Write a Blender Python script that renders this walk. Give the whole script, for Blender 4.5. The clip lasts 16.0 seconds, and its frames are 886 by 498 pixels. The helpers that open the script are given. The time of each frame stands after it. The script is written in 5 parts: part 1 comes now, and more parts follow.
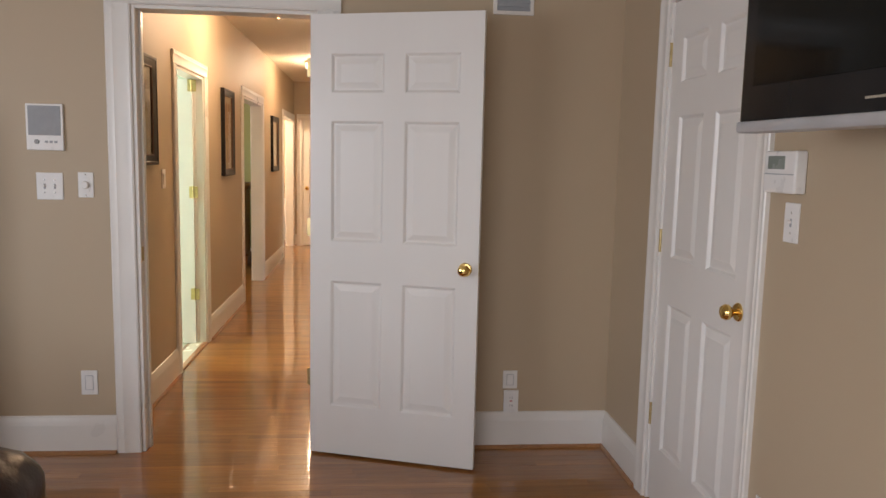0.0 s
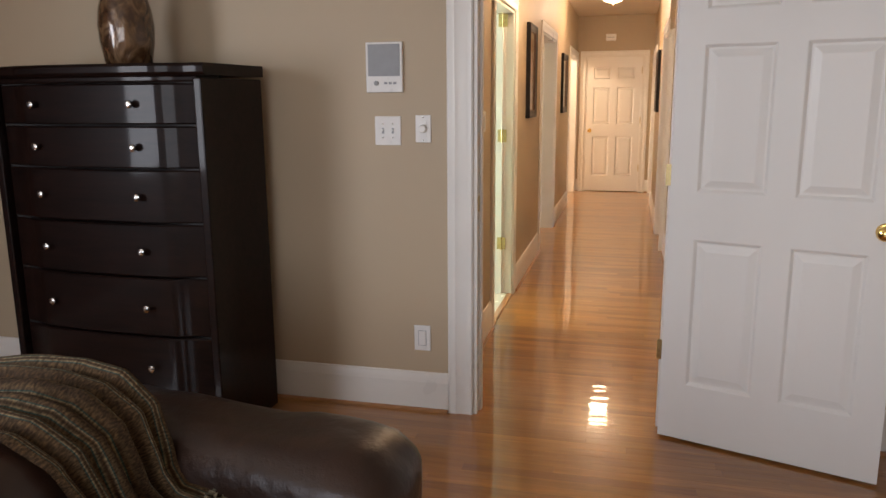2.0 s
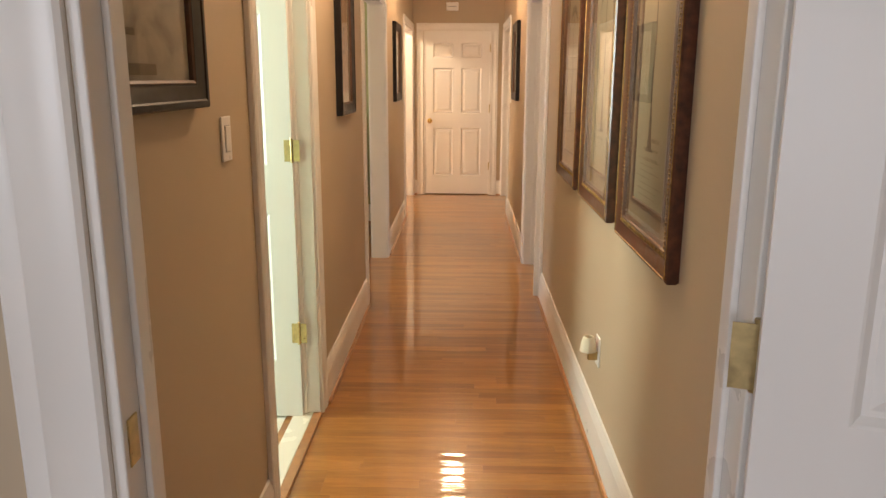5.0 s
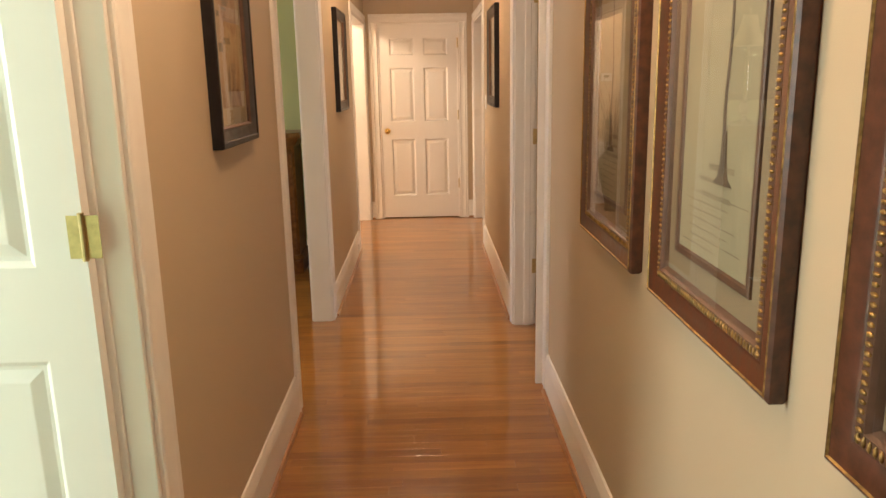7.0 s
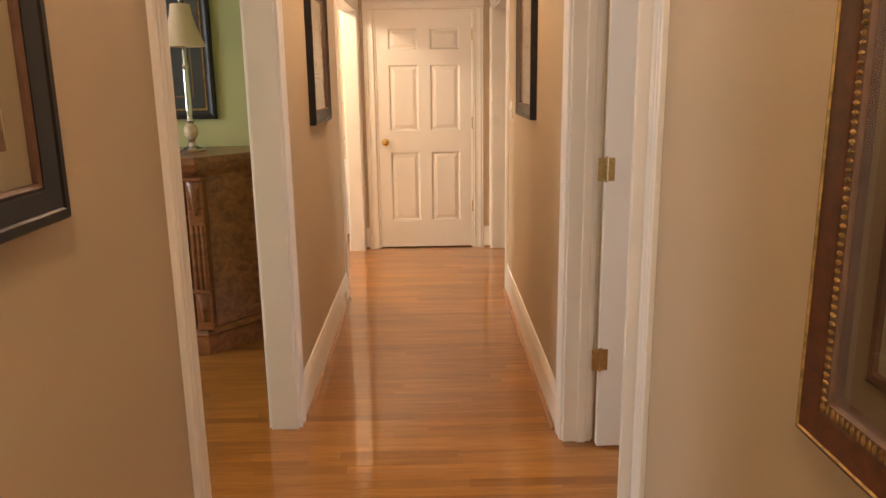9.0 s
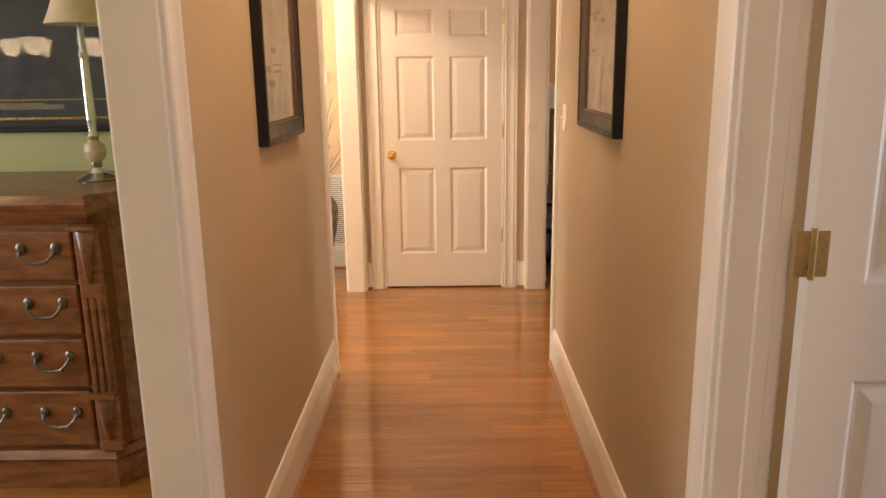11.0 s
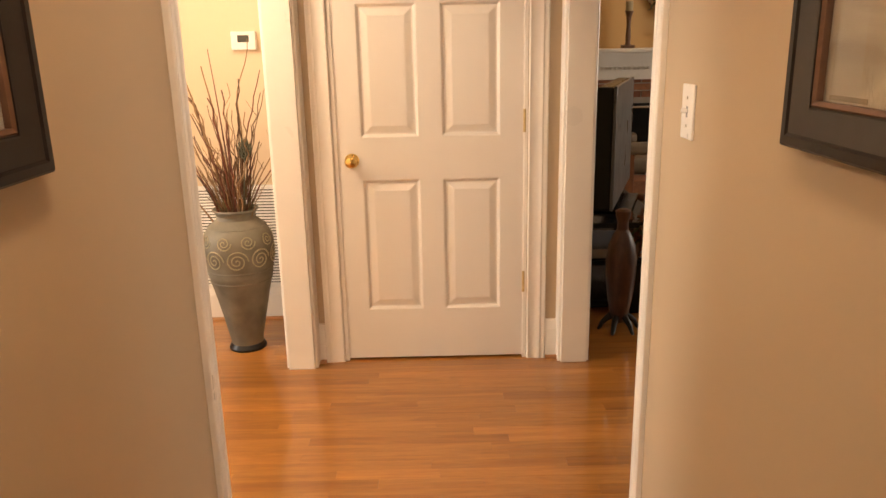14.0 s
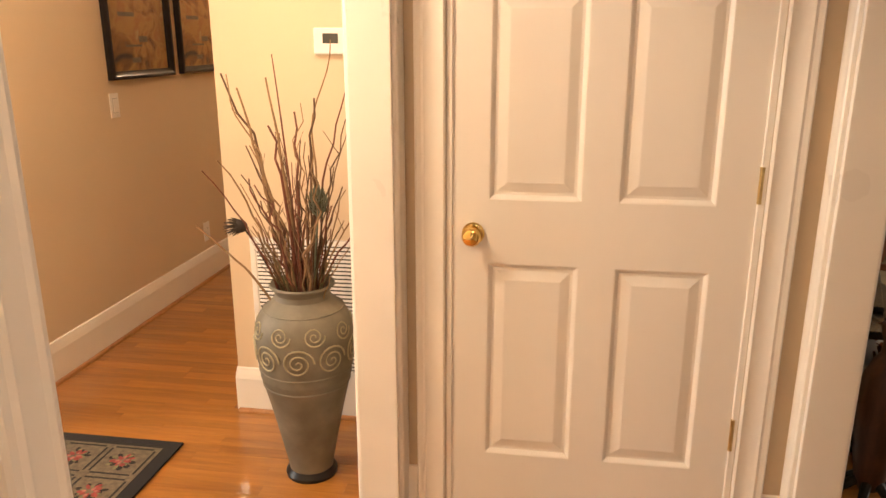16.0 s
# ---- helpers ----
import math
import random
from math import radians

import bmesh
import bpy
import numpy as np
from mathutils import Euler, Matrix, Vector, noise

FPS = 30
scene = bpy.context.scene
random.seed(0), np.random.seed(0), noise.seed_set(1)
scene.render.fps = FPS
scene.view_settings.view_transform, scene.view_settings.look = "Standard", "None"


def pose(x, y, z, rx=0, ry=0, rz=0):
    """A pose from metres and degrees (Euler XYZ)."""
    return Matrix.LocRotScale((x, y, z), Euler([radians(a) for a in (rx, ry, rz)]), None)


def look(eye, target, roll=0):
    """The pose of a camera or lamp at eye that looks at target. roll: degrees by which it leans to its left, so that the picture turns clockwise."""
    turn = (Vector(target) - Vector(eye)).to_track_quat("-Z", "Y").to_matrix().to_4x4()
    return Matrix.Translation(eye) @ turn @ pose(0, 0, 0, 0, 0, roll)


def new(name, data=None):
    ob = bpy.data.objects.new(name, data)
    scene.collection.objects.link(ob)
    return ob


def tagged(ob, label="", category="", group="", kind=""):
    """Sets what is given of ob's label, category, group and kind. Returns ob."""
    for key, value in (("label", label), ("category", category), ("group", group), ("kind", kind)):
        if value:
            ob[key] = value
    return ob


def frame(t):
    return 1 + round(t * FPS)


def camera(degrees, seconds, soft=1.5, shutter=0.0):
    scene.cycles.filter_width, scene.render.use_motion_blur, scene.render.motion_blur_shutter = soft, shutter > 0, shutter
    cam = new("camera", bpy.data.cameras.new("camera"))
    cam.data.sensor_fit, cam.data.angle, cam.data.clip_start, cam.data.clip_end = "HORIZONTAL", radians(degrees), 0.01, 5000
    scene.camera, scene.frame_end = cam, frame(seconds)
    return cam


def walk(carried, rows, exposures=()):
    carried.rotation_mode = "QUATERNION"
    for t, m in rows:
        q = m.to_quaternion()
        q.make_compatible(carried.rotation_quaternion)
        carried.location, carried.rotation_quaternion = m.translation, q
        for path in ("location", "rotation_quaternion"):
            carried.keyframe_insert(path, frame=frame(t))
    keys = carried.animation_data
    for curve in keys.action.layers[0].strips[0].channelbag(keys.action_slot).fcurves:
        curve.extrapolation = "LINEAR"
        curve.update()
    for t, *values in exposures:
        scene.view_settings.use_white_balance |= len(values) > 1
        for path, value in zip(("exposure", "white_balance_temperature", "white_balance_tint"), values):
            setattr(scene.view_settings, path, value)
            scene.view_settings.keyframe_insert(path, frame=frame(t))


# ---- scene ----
cam = camera(61.5, 16.0)
PATH = [
    (0, (0.415, 0.464, 1.492), (0.603, 2.441, 1.249), 1.3),
    (0.5, (0.288, 0.51, 1.487), (0.092, 2.475, 1.174), 1.1),
    (1, (0.12, 0.622, 1.474), (-0.346, 2.532, 1.111), 0.8),
    (1.5, (-0.009, 0.71, 1.469), (-0.545, 2.596, 1.073), -0.3),
    (2, (-0.059, 0.942, 1.46), (-0.533, 2.844, 1.062), -0.4),
    (2.5, (-0.09, 1.243, 1.47), (-0.455, 3.164, 1.048), -0.5),
    (3, (-0.147, 1.585, 1.463), (-0.384, 3.517, 1.003), -1.0),
    (3.5, (-0.216, 1.958, 1.472), (-0.347, 3.894, 0.99), -1.8),
    (4, (-0.229, 2.364, 1.463), (-0.332, 4.303, 0.987), -1.5),
    (4.5, (-0.241, 2.811, 1.483), (-0.314, 4.758, 1.033), -0.3),
    (7, (-0.26, 4.824, 1.486), (-0.222, 6.773, 1.039), -1.1),
    (7.5, (-0.26, 5.182, 1.485), (-0.199, 7.131, 1.04), -1.5),
    (8, (-0.269, 5.567, 1.495), (-0.193, 7.511, 1.034), -0.8),
    (8.5, (-0.283, 5.932, 1.504), (-0.212, 7.879, 1.055), -0.4),
    (9, (-0.28, 6.314, 1.502), (-0.251, 8.262, 1.05), -0.8),
    (11.5, (-0.303, 8.055, 1.475), (-0.349, 10.0, 1.015), -0.7),
    (12, (-0.323, 8.326, 1.461), (-0.45, 10.267, 0.996), -1.1),
    (12.5, (-0.32, 8.618, 1.473), (-0.466, 10.55, 0.979), -0.6),
    (13, (-0.333, 8.948, 1.457), (-0.399, 10.876, 0.93), -1.0),
    (13.5, (-0.326, 9.26, 1.451), (-0.334, 11.186, 0.909), -1.4),
    (14, (-0.293, 9.614, 1.44), (-0.285, 11.54, 0.904), -1.2),
    (14.5, (-0.257, 9.949, 1.427), (-0.239, 11.882, 0.913), -0.3),
    (15, (-0.299, 10.277, 1.442), (-0.308, 12.203, 0.902), -0.4),
    (15.5, (-0.371, 10.583, 1.462), (-0.504, 12.5, 0.907), -0.2),
    (16, (-0.443, 10.839, 1.479), (-0.737, 12.74, 0.931), -0.0),
]
walk(cam, [(t, look(eye, target, roll)) for t, eye, target, roll in PATH])

# ---- light ----
world = bpy.data.worlds.new("world")
scene.world = world
world.use_nodes = True
wn = world.node_tree
sky = wn.nodes.new("ShaderNodeTexSky")
sky.sky_type, sky.sun_disc, sky.sun_elevation, sky.sun_rotation = "NISHITA", False, radians(40), radians(250)
wn.nodes["Background"].inputs[1].default_value = 0.12
wn.links.new(sky.outputs[0], wn.nodes["Background"].inputs[0])


def lamp(name, kind, place, power, color, size=0.1, size_y=0.0, target=None, m=None):
    data = bpy.data.lights.new(name, kind)
    data.energy, data.color = power, color
    if kind == "AREA":
        data.shape, data.size, data.size_y = "RECTANGLE", size, size_y or size
    elif kind == "SUN":
        data.angle = size
    else:
        data.shadow_soft_size = size
    ob = new(name, data)
    ob.matrix_world = look(place, target) if target else pose(*place)
    return ob


DAY, WARM = (0.875, 0.90, 1.0), (1.0, 0.695, 0.455)
lamp("sun", "SUN", (0, 0, 20), 2.0, (1, 0.95, 0.88), radians(0.6), target=(9, 4, 6))
# daylight in the window openings
lamp("window_light_bedroom", "AREA", (-1.0, -1.62, 1.45), 57, DAY, 2.6, 1.5, target=(-1.0, 0, 1.35))
lamp("window_light_bedroom_west", "AREA", (-3.62, 0.75, 1.55), 78, DAY, 1.5, 1.3, target=(0, 1.6, 1.3))
lamp("window_light_bath", "AREA", (-3.27, 5.75, 1.6), 82, (0.90, 1.0, 0.92), 0.9, 1.1, target=(0, 5.75, 1.2))
lamp("window_light_side_room", "AREA", (3.27, 8.3, 1.5), 40, DAY, 1.2, 1.2, target=(0, 8.3, 1.4))
# the foyer window is unseen, placed where the lit walls imply one
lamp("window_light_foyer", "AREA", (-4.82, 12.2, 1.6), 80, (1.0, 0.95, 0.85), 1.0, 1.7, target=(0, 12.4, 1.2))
# family and dining room windows are unseen, added to brighten these rooms
lamp("added_light_family", "AREA", (4.72, 14.0, 1.5), 64, (1.0, 0.9, 0.75), 1.6, 1.2, target=(0, 14.0, 1.2))
lamp("added_light_dining", "AREA", (-4.52, 9.2, 1.5), 55, DAY, 1.2, 1.4, target=(0, 9.2, 1.2))
# bulbs of the lamps that are lit; the foyer and passage ones are added
for ly, power in ((6.3, 45), (10.15, 39)):
    lamp("hall_bulb", "POINT", (-0.31, ly, 2.50), power, WARM, 0.11)
# added to light the foyer walls; no lamp hangs here
lamp("foyer_fill", "POINT", (-1.65, 12.1, 2.35), 88, (1.0, 0.745, 0.50), 0.1)
# unseen, added to brighten the passage's west wall
lamp("passage_fill", "POINT", (-2.15, 16.3, 2.50), 34, (1.0, 0.745, 0.50), 0.11)
lamp("picture_bulb", "POINT", (2.2, 16.55, 2.42), 17, WARM, 0.2)

# ---- materials ----


def nodes(name):
    m = bpy.data.materials.new(name)
    m.use_nodes = True
    n = m.node_tree
    return m, n, n.nodes["Principled BSDF"]


def node(n, kind, **inputs):
    made = n.nodes.new(kind)
    for key, value in inputs.items():
        made.inputs[key.replace("_", " ")].default_value = value
    return made


def ramp(n, source, stops):
    r = n.nodes.new("ShaderNodeValToRGB")
    while len(r.color_ramp.elements) < len(stops):
        r.color_ramp.elements.new(0.5)
    for e, (at, c) in zip(r.color_ramp.elements, stops):
        e.position, e.color = at, (*c, 1)
    n.links.new(source, r.inputs[0])
    return r


def coords(n, scale=(1, 1, 1), kind="Object"):
    c, m = n.nodes.new("ShaderNodeTexCoord"), n.nodes.new("ShaderNodeMapping")
    m.inputs["Scale"].default_value = scale
    n.links.new(c.outputs[kind], m.inputs[0])
    return m.outputs[0]


def shade(c, k):
    return tuple(min(1.0, v * k) for v in c)


def plain(name, color, rough=0.5, metal=0.0, vary=0.12, scale=6.0, bump=0.05, fine=180.0, coat=0.0, stretch=(1, 1, 1)):
    """A surface with soft stains at one scale and fine grain at another."""
    m, n, b = nodes(name)
    at = coords(n, stretch)
    big, small = node(n, "ShaderNodeTexNoise", Scale=scale, Detail=5.0), node(n, "ShaderNodeTexNoise", Scale=fine, Detail=3.0)
    n.links.new(at, big.inputs["Vector"]), n.links.new(at, small.inputs["Vector"])
    r = ramp(n, big.outputs[0], [(0.3, shade(color, 1 - vary)), (0.7, shade(color, 1 + vary * 0.6))])
    n.links.new(r.outputs[0], b.inputs["Base Color"])
    rr = ramp(n, big.outputs[0], [(0.3, (max(0, rough - 0.05),) * 3), (0.75, (min(1, rough + 0.08),) * 3)])
    n.links.new(rr.outputs[0], b.inputs["Roughness"])
    b.inputs["Metallic"].default_value, b.inputs["Coat Weight"].default_value = metal, coat
    b.inputs["Coat Roughness"].default_value = 0.12
    if bump:
        bp = node(n, "ShaderNodeBump", Strength=bump, Distance=0.002)
        n.links.new(small.outputs[0], bp.inputs["Height"]), n.links.new(bp.outputs[0], b.inputs["Normal"])
    return m


def wood(name, dark, light, rough=0.35, coat=0.3, along=(1, 14, 14), scale=3.0, bump=0.12, piece=False, coat_rough=0.08):
    """Wood with grain along one axis; piece: every board has its own tone and its own cut of the grain."""
    m, n, b = nodes(name)
    at = coords(n, along, "Object")
    if piece:
        info, geo = n.nodes.new("ShaderNodeObjectInfo"), n.nodes.new("ShaderNodeNewGeometry")
        add, fr = n.nodes.new("ShaderNodeMath"), n.nodes.new("ShaderNodeMath")
        add.operation, fr.operation = "ADD", "FRACT"
        n.links.new(info.outputs["Random"], add.inputs[0]), n.links.new(geo.outputs["Random Per Island"], add.inputs[1])
        n.links.new(add.outputs[0], fr.inputs[0])
        far = n.nodes.new("ShaderNodeVectorMath")
        far.operation = "ADD"
        sc = n.nodes.new("ShaderNodeMath")
        sc.operation = "MULTIPLY"
        sc.inputs[1].default_value = 71.0
        n.links.new(fr.outputs[0], sc.inputs[0]), n.links.new(at, far.inputs[0]), n.links.new(sc.outputs[0], far.inputs[1])
        at = far.outputs[0]
    g = node(n, "ShaderNodeTexNoise", Scale=scale, Detail=7.0, Roughness=0.6, Distortion=0.7)
    f = node(n, "ShaderNodeTexNoise", Scale=scale * 9, Detail=3.0)
    n.links.new(at, g.inputs["Vector"]), n.links.new(at, f.inputs["Vector"])
    mid = tuple((a + c) / 2 for a, c in zip(dark, light))
    r = ramp(n, g.outputs[0], [(0.3, dark), (0.5, mid), (0.68, light)])
    out = r.outputs[0]
    mix = n.nodes.new("ShaderNodeMix")
    mix.data_type, mix.blend_type = "RGBA", "MULTIPLY"
    mix.inputs["Factor"].default_value = 0.5
    fr2 = ramp(n, f.outputs[0], [(0.3, (0.80, 0.77, 0.74)), (0.55, (1, 1, 1))])
    n.links.new(out, mix.inputs[6]), n.links.new(fr2.outputs[0], mix.inputs[7])
    out = mix.outputs[2]
    if piece:
        tone = ramp(n, fr.outputs[0], [(0.0, (0.70, 0.64, 0.58)), (0.3, (0.92, 0.90, 0.88)), (0.7, (1.02, 1.0, 0.98)), (1.0, (1.24, 1.22, 1.18))])
        mx = n.nodes.new("ShaderNodeMix")
        mx.data_type, mx.blend_type = "RGBA", "MULTIPLY"
        mx.inputs["Factor"].default_value = 0.8
        n.links.new(out, mx.inputs[6]), n.links.new(tone.outputs[0], mx.inputs[7])
        out = mx.outputs[2]
    n.links.new(out, b.inputs["Base Color"])
    b.inputs["Roughness"].default_value, b.inputs["Coat Weight"].default_value = rough, coat
    b.inputs["Coat Roughness"].default_value = coat_rough
    bp = node(n, "ShaderNodeBump", Strength=bump, Distance=0.001)
    n.links.new(f.outputs[0], bp.inputs["Height"]), n.links.new(bp.outputs[0], b.inputs["Normal"])
    if piece:
        # boards cup a little across their width
        cup = node(n, "ShaderNodeTexNoise", Scale=2.3, Detail=1.0)
        flat = n.nodes.new("ShaderNodeVectorMath")
        flat.operation, flat.inputs[1].default_value = "MULTIPLY", (0.7, 1.0, 0.1)
        n.links.new(at, flat.inputs[0]), n.links.new(flat.outputs[0], cup.inputs["Vector"])
        wave = node(n, "ShaderNodeBump", Strength=1.0, Distance=0.0011)
        n.links.new(cup.outputs[0], wave.inputs["Height"]), n.links.new(wave.outputs[0], bp.inputs["Normal"])
        n.links.new(wave.outputs[0], b.inputs["Coat Normal"])
        b.inputs["Specular IOR Level"].default_value = 0.3
    return m


def glowing(name, color, strength):
    m, n, b = nodes(name)
    b.inputs["Base Color"].default_value = (*color, 1)
    b.inputs["Emission Color"].default_value, b.inputs["Emission Strength"].default_value = (*color, 1), strength
    return m


def glass(name, rough=0.0, tint=(1, 1, 1)):
    """Picture glass: mirror-like at a slant, clear ahead."""
    m, n, b = nodes(name)
    out, mix, fr = n.nodes["Material Output"], n.nodes.new("ShaderNodeMixShader"), node(n, "ShaderNodeFresnel", IOR=1.5)
    clear, gloss = n.nodes.new("ShaderNodeBsdfTransparent"), node(n, "ShaderNodeBsdfGlossy", Roughness=rough)
    clear.inputs[0].default_value = (*tint, 1)
    n.links.new(fr.outputs[0], mix.inputs[0]), n.links.new(clear.outputs[0], mix.inputs[1]), n.links.new(gloss.outputs[0], mix.inputs[2])
    n.links.new(mix.outputs[0], out.inputs[0])
    return m


TAN = plain("tan_wall_paint", (0.495, 0.392, 0.268), 0.55, vary=0.035, scale=1.6, bump=0.12, fine=420)
# bedroom west wall: its backlit shade is put into this dark brown
SHADED_BROWN = plain("shaded_brown_wall", (0.085, 0.035, 0.018), 0.55, vary=0.05, scale=1.6, bump=0.12, fine=420)
GREEN = plain("sage_green_wall_paint", (0.44, 0.45, 0.22), 0.6, vary=0.03, scale=1.6, bump=0.1, fine=420)
CREAM = plain("cream_wall_paint", (0.66, 0.53, 0.375), 0.55, vary=0.03, scale=1.6, bump=0.1, fine=420)
GOLD_WALL = plain("golden_wall_paint", (0.55, 0.36, 0.15), 0.6, vary=0.03, scale=1.6, bump=0.1, fine=420)
MINT = plain("pale_mint_wall_paint", (0.62, 0.68, 0.56), 0.5, vary=0.03, scale=1.6, bump=0.1, fine=420)
CEIL = plain("ceiling_paint", (0.72, 0.66, 0.56), 0.8, vary=0.03, scale=2, bump=0.2, fine=300)
TRIM = plain("white_trim_paint", (0.80, 0.77, 0.72), 0.32, vary=0.03, scale=4, bump=0.03, fine=90)
DOOR = plain("white_door_paint", (0.80, 0.775, 0.735), 0.34, vary=0.025, scale=3, bump=0.06, fine=160, stretch=(1, 1, 0.12))
OAK = wood("oak_strip_floor", (0.270, 0.107, 0.021), (0.405, 0.176, 0.037), 0.28, 0.85, (1.0, 11, 11), 2.6, 0.03, True, 0.045)
SUBFLOOR = plain("dark_subfloor", (0.06, 0.03, 0.015), 0.7)
BRASS = plain("polished_brass", (0.83, 0.58, 0.2), 0.16, 1.0, vary=0.1, scale=30, bump=0.0)
DULL_BRASS = plain("antique_brass", (0.55, 0.42, 0.2), 0.32, 1.0, vary=0.2, scale=60, bump=0.02)
CHROME = plain("brushed_nickel", (0.75, 0.74, 0.72), 0.2, 1.0, vary=0.05, scale=30, bump=0.0)
PLASTIC = plain("white_plastic", (0.82, 0.80, 0.77), 0.3, vary=0.03, scale=20, bump=0.0)
GREY = plain("grey_fabric_grille", (0.36, 0.37, 0.38), 0.8, vary=0.05, scale=30, bump=0.3, fine=900)
BLACKGAP = plain("dark_slot", (0.02, 0.018, 0.016), 0.6, vary=0.1)
ESPRESSO = wood("espresso_wood", (0.0055, 0.0026, 0.002), (0.014, 0.006, 0.0045), 0.42, 0.22, (1, 10, 10), 3, 0.05, coat_rough=0.07)
ESPRESSO.node_tree.nodes["Principled BSDF"].inputs["Specular IOR Level"].default_value = 0.1
BLACKFRAME = plain("black_frame_wood", (0.013, 0.010, 0.009), 0.40, vary=0.3, scale=20, coat=0.1)
BLACKFRAME.node_tree.nodes["Principled BSDF"].inputs["Specular IOR Level"].default_value = 0.25
TILE = plain("pale_tile", (0.72, 0.70, 0.6), 0.25, vary=0.06, scale=5, bump=0.02)

# ---- building tools ----


def box(bm, x0, x1, y0, y1, z0, z1):
    m = Matrix.Translation(((x0 + x1) / 2, (y0 + y1) / 2, (z0 + z1) / 2)) @ Matrix.Diagonal((abs(x1 - x0), abs(y1 - y0), abs(z1 - z0), 1))
    return bmesh.ops.create_cube(bm, size=1.0, matrix=m)["verts"]


def soft(bm, width, segments=2):
    """Rounds the sharp edges of all that is in bm so far."""
    edges = [e for e in bm.edges if len(e.link_faces) == 2 and e.calc_face_angle(0) > 0.6]
    bmesh.ops.bevel(bm, geom=edges, offset=width, segments=segments, profile=0.5, affect="EDGES", clamp_overlap=True)
    return bm


def slab(x0, x1, y0, y1, z0, z1, bevel=0.003, segments=2):
    bm = bmesh.new()
    box(bm, x0, x1, y0, y1, z0, z1)
    return soft(bm, bevel, segments) if bevel else bm


def lathe(profile, steps=24, at=(0, 0, 0), bm=None, close=True):
    """A turned body from (radius, height) pairs round z."""
    bm = bm or bmesh.new()
    rings = []
    for r, z in profile:
        rings.append([bm.verts.new((at[0] + r * math.cos(2 * math.pi * i / steps), at[1] + r * math.sin(2 * math.pi * i / steps), at[2] + z)) for i in range(steps)])
    for a, b in zip(rings, rings[1:]):
        for i in range(steps):
            bm.faces.new((a[i], a[(i + 1) % steps], b[(i + 1) % steps], b[i]))
    if close:
        bm.faces.new(rings[0][::-1]), bm.faces.new(rings[-1])
    return bm


def tube(bm, points, radius, steps=8, taper=1.0):
    """A round bar along points."""
    pts = [Vector(p) for p in points]
    rings, side = [], None
    for i, p in enumerate(pts):
        d = (pts[min(i + 1, len(pts) - 1)] - pts[max(i - 1, 0)]).normalized()
        side = side if side else d.orthogonal().normalized()
        side = (side - d * side.dot(d)).normalized()
        up = d.cross(side)
        k = radius * (1 + (taper - 1) * i / max(1, len(pts) - 1))
        rings.append([bm.verts.new(p + k * (math.cos(2 * math.pi * j / steps) * side + math.sin(2 * math.pi * j / steps) * up)) for j in range(steps)])
    for a, b in zip(rings, rings[1:]):
        for j in range(steps):
            bm.faces.new((a[j], a[(j + 1) % steps], b[(j + 1) % steps], b[j]))
    bm.faces.new(rings[0][::-1]), bm.faces.new(rings[-1])
    return bm


def prism(profile, length, m, bm=None):
    """Profile (across, out) drawn out along local z, placed by m: local x across, local y out."""
    bm = bm or bmesh.new()
    lo = [bm.verts.new(m @ Vector((x, y, 0))) for x, y in profile]
    hi = [bm.verts.new(m @ Vector((x, y, length))) for x, y in profile]
    k = len(profile)
    for i in range(k):
        bm.faces.new((lo[i], lo[(i + 1) % k], hi[(i + 1) % k], hi[i]))
    bm.faces.new(lo[::-1]), bm.faces.new(hi)
    return bm


def finish(bm, name, material, smooth=28):
    """Links bm's faces into a mesh; broad flat faces keep their flat shading beside rounded edges."""
    bmesh.ops.recalc_face_normals(bm, faces=bm.faces)
    few = len(bm.faces) < 300
    for f in bm.faces:
        f.smooth = bool(smooth)
    if smooth:
        for e in bm.edges:
            if len(e.link_faces) != 2:
                continue
            turn = e.calc_face_angle(0)
            if turn > radians(smooth):
                e.smooth = False
            elif few and turn > 0.1:
                a, c2 = sorted(f.calc_area() for f in e.link_faces)
                e.smooth = c2 < a * 5
    mesh = bpy.data.meshes.new(name)
    bm.to_mesh(mesh)
    bm.free()
    mesh.materials.append(material)
    return mesh


def part(name, bm, material, parent, label="", smooth=28):
    ob = new(name, finish(bm, name, material, smooth))
    ob.parent = parent
    return tagged(ob, label)


def thing(name, label, category, at=(0, 0, 0), group="", turn=0):
    ob = new(name)
    ob.empty_display_size = 0.05
    ob.matrix_world = pose(*at, 0, 0, turn)
    return tagged(ob, label, category, group)


def single(name, bm, material, label, category, group="", at=None, smooth=28):
    ob = new(name, finish(bm, name, material, smooth))
    if at is not None:
        ob.matrix_world = at
    return tagged(ob, label, category, group)


def structure(name, bm, material, label, category="wall", smooth=28):
    return tagged(new(name, finish(bm, name, material, smooth)), label, category, "", "structure")


# ---- setting ----
XL, XR, XN, TH = -0.88, 0.255, 0.300, 0.115            # hall walls (east: far and near stretch), and how thick a wall is
YB, YE = 4.16, 12.86                       # bedroom's far wall, hall's end wall
CEILING, HEAD, BHEAD = 2.66, 2.05, 2.165    # ceiling, top of the hall openings and of the bedroom doorways


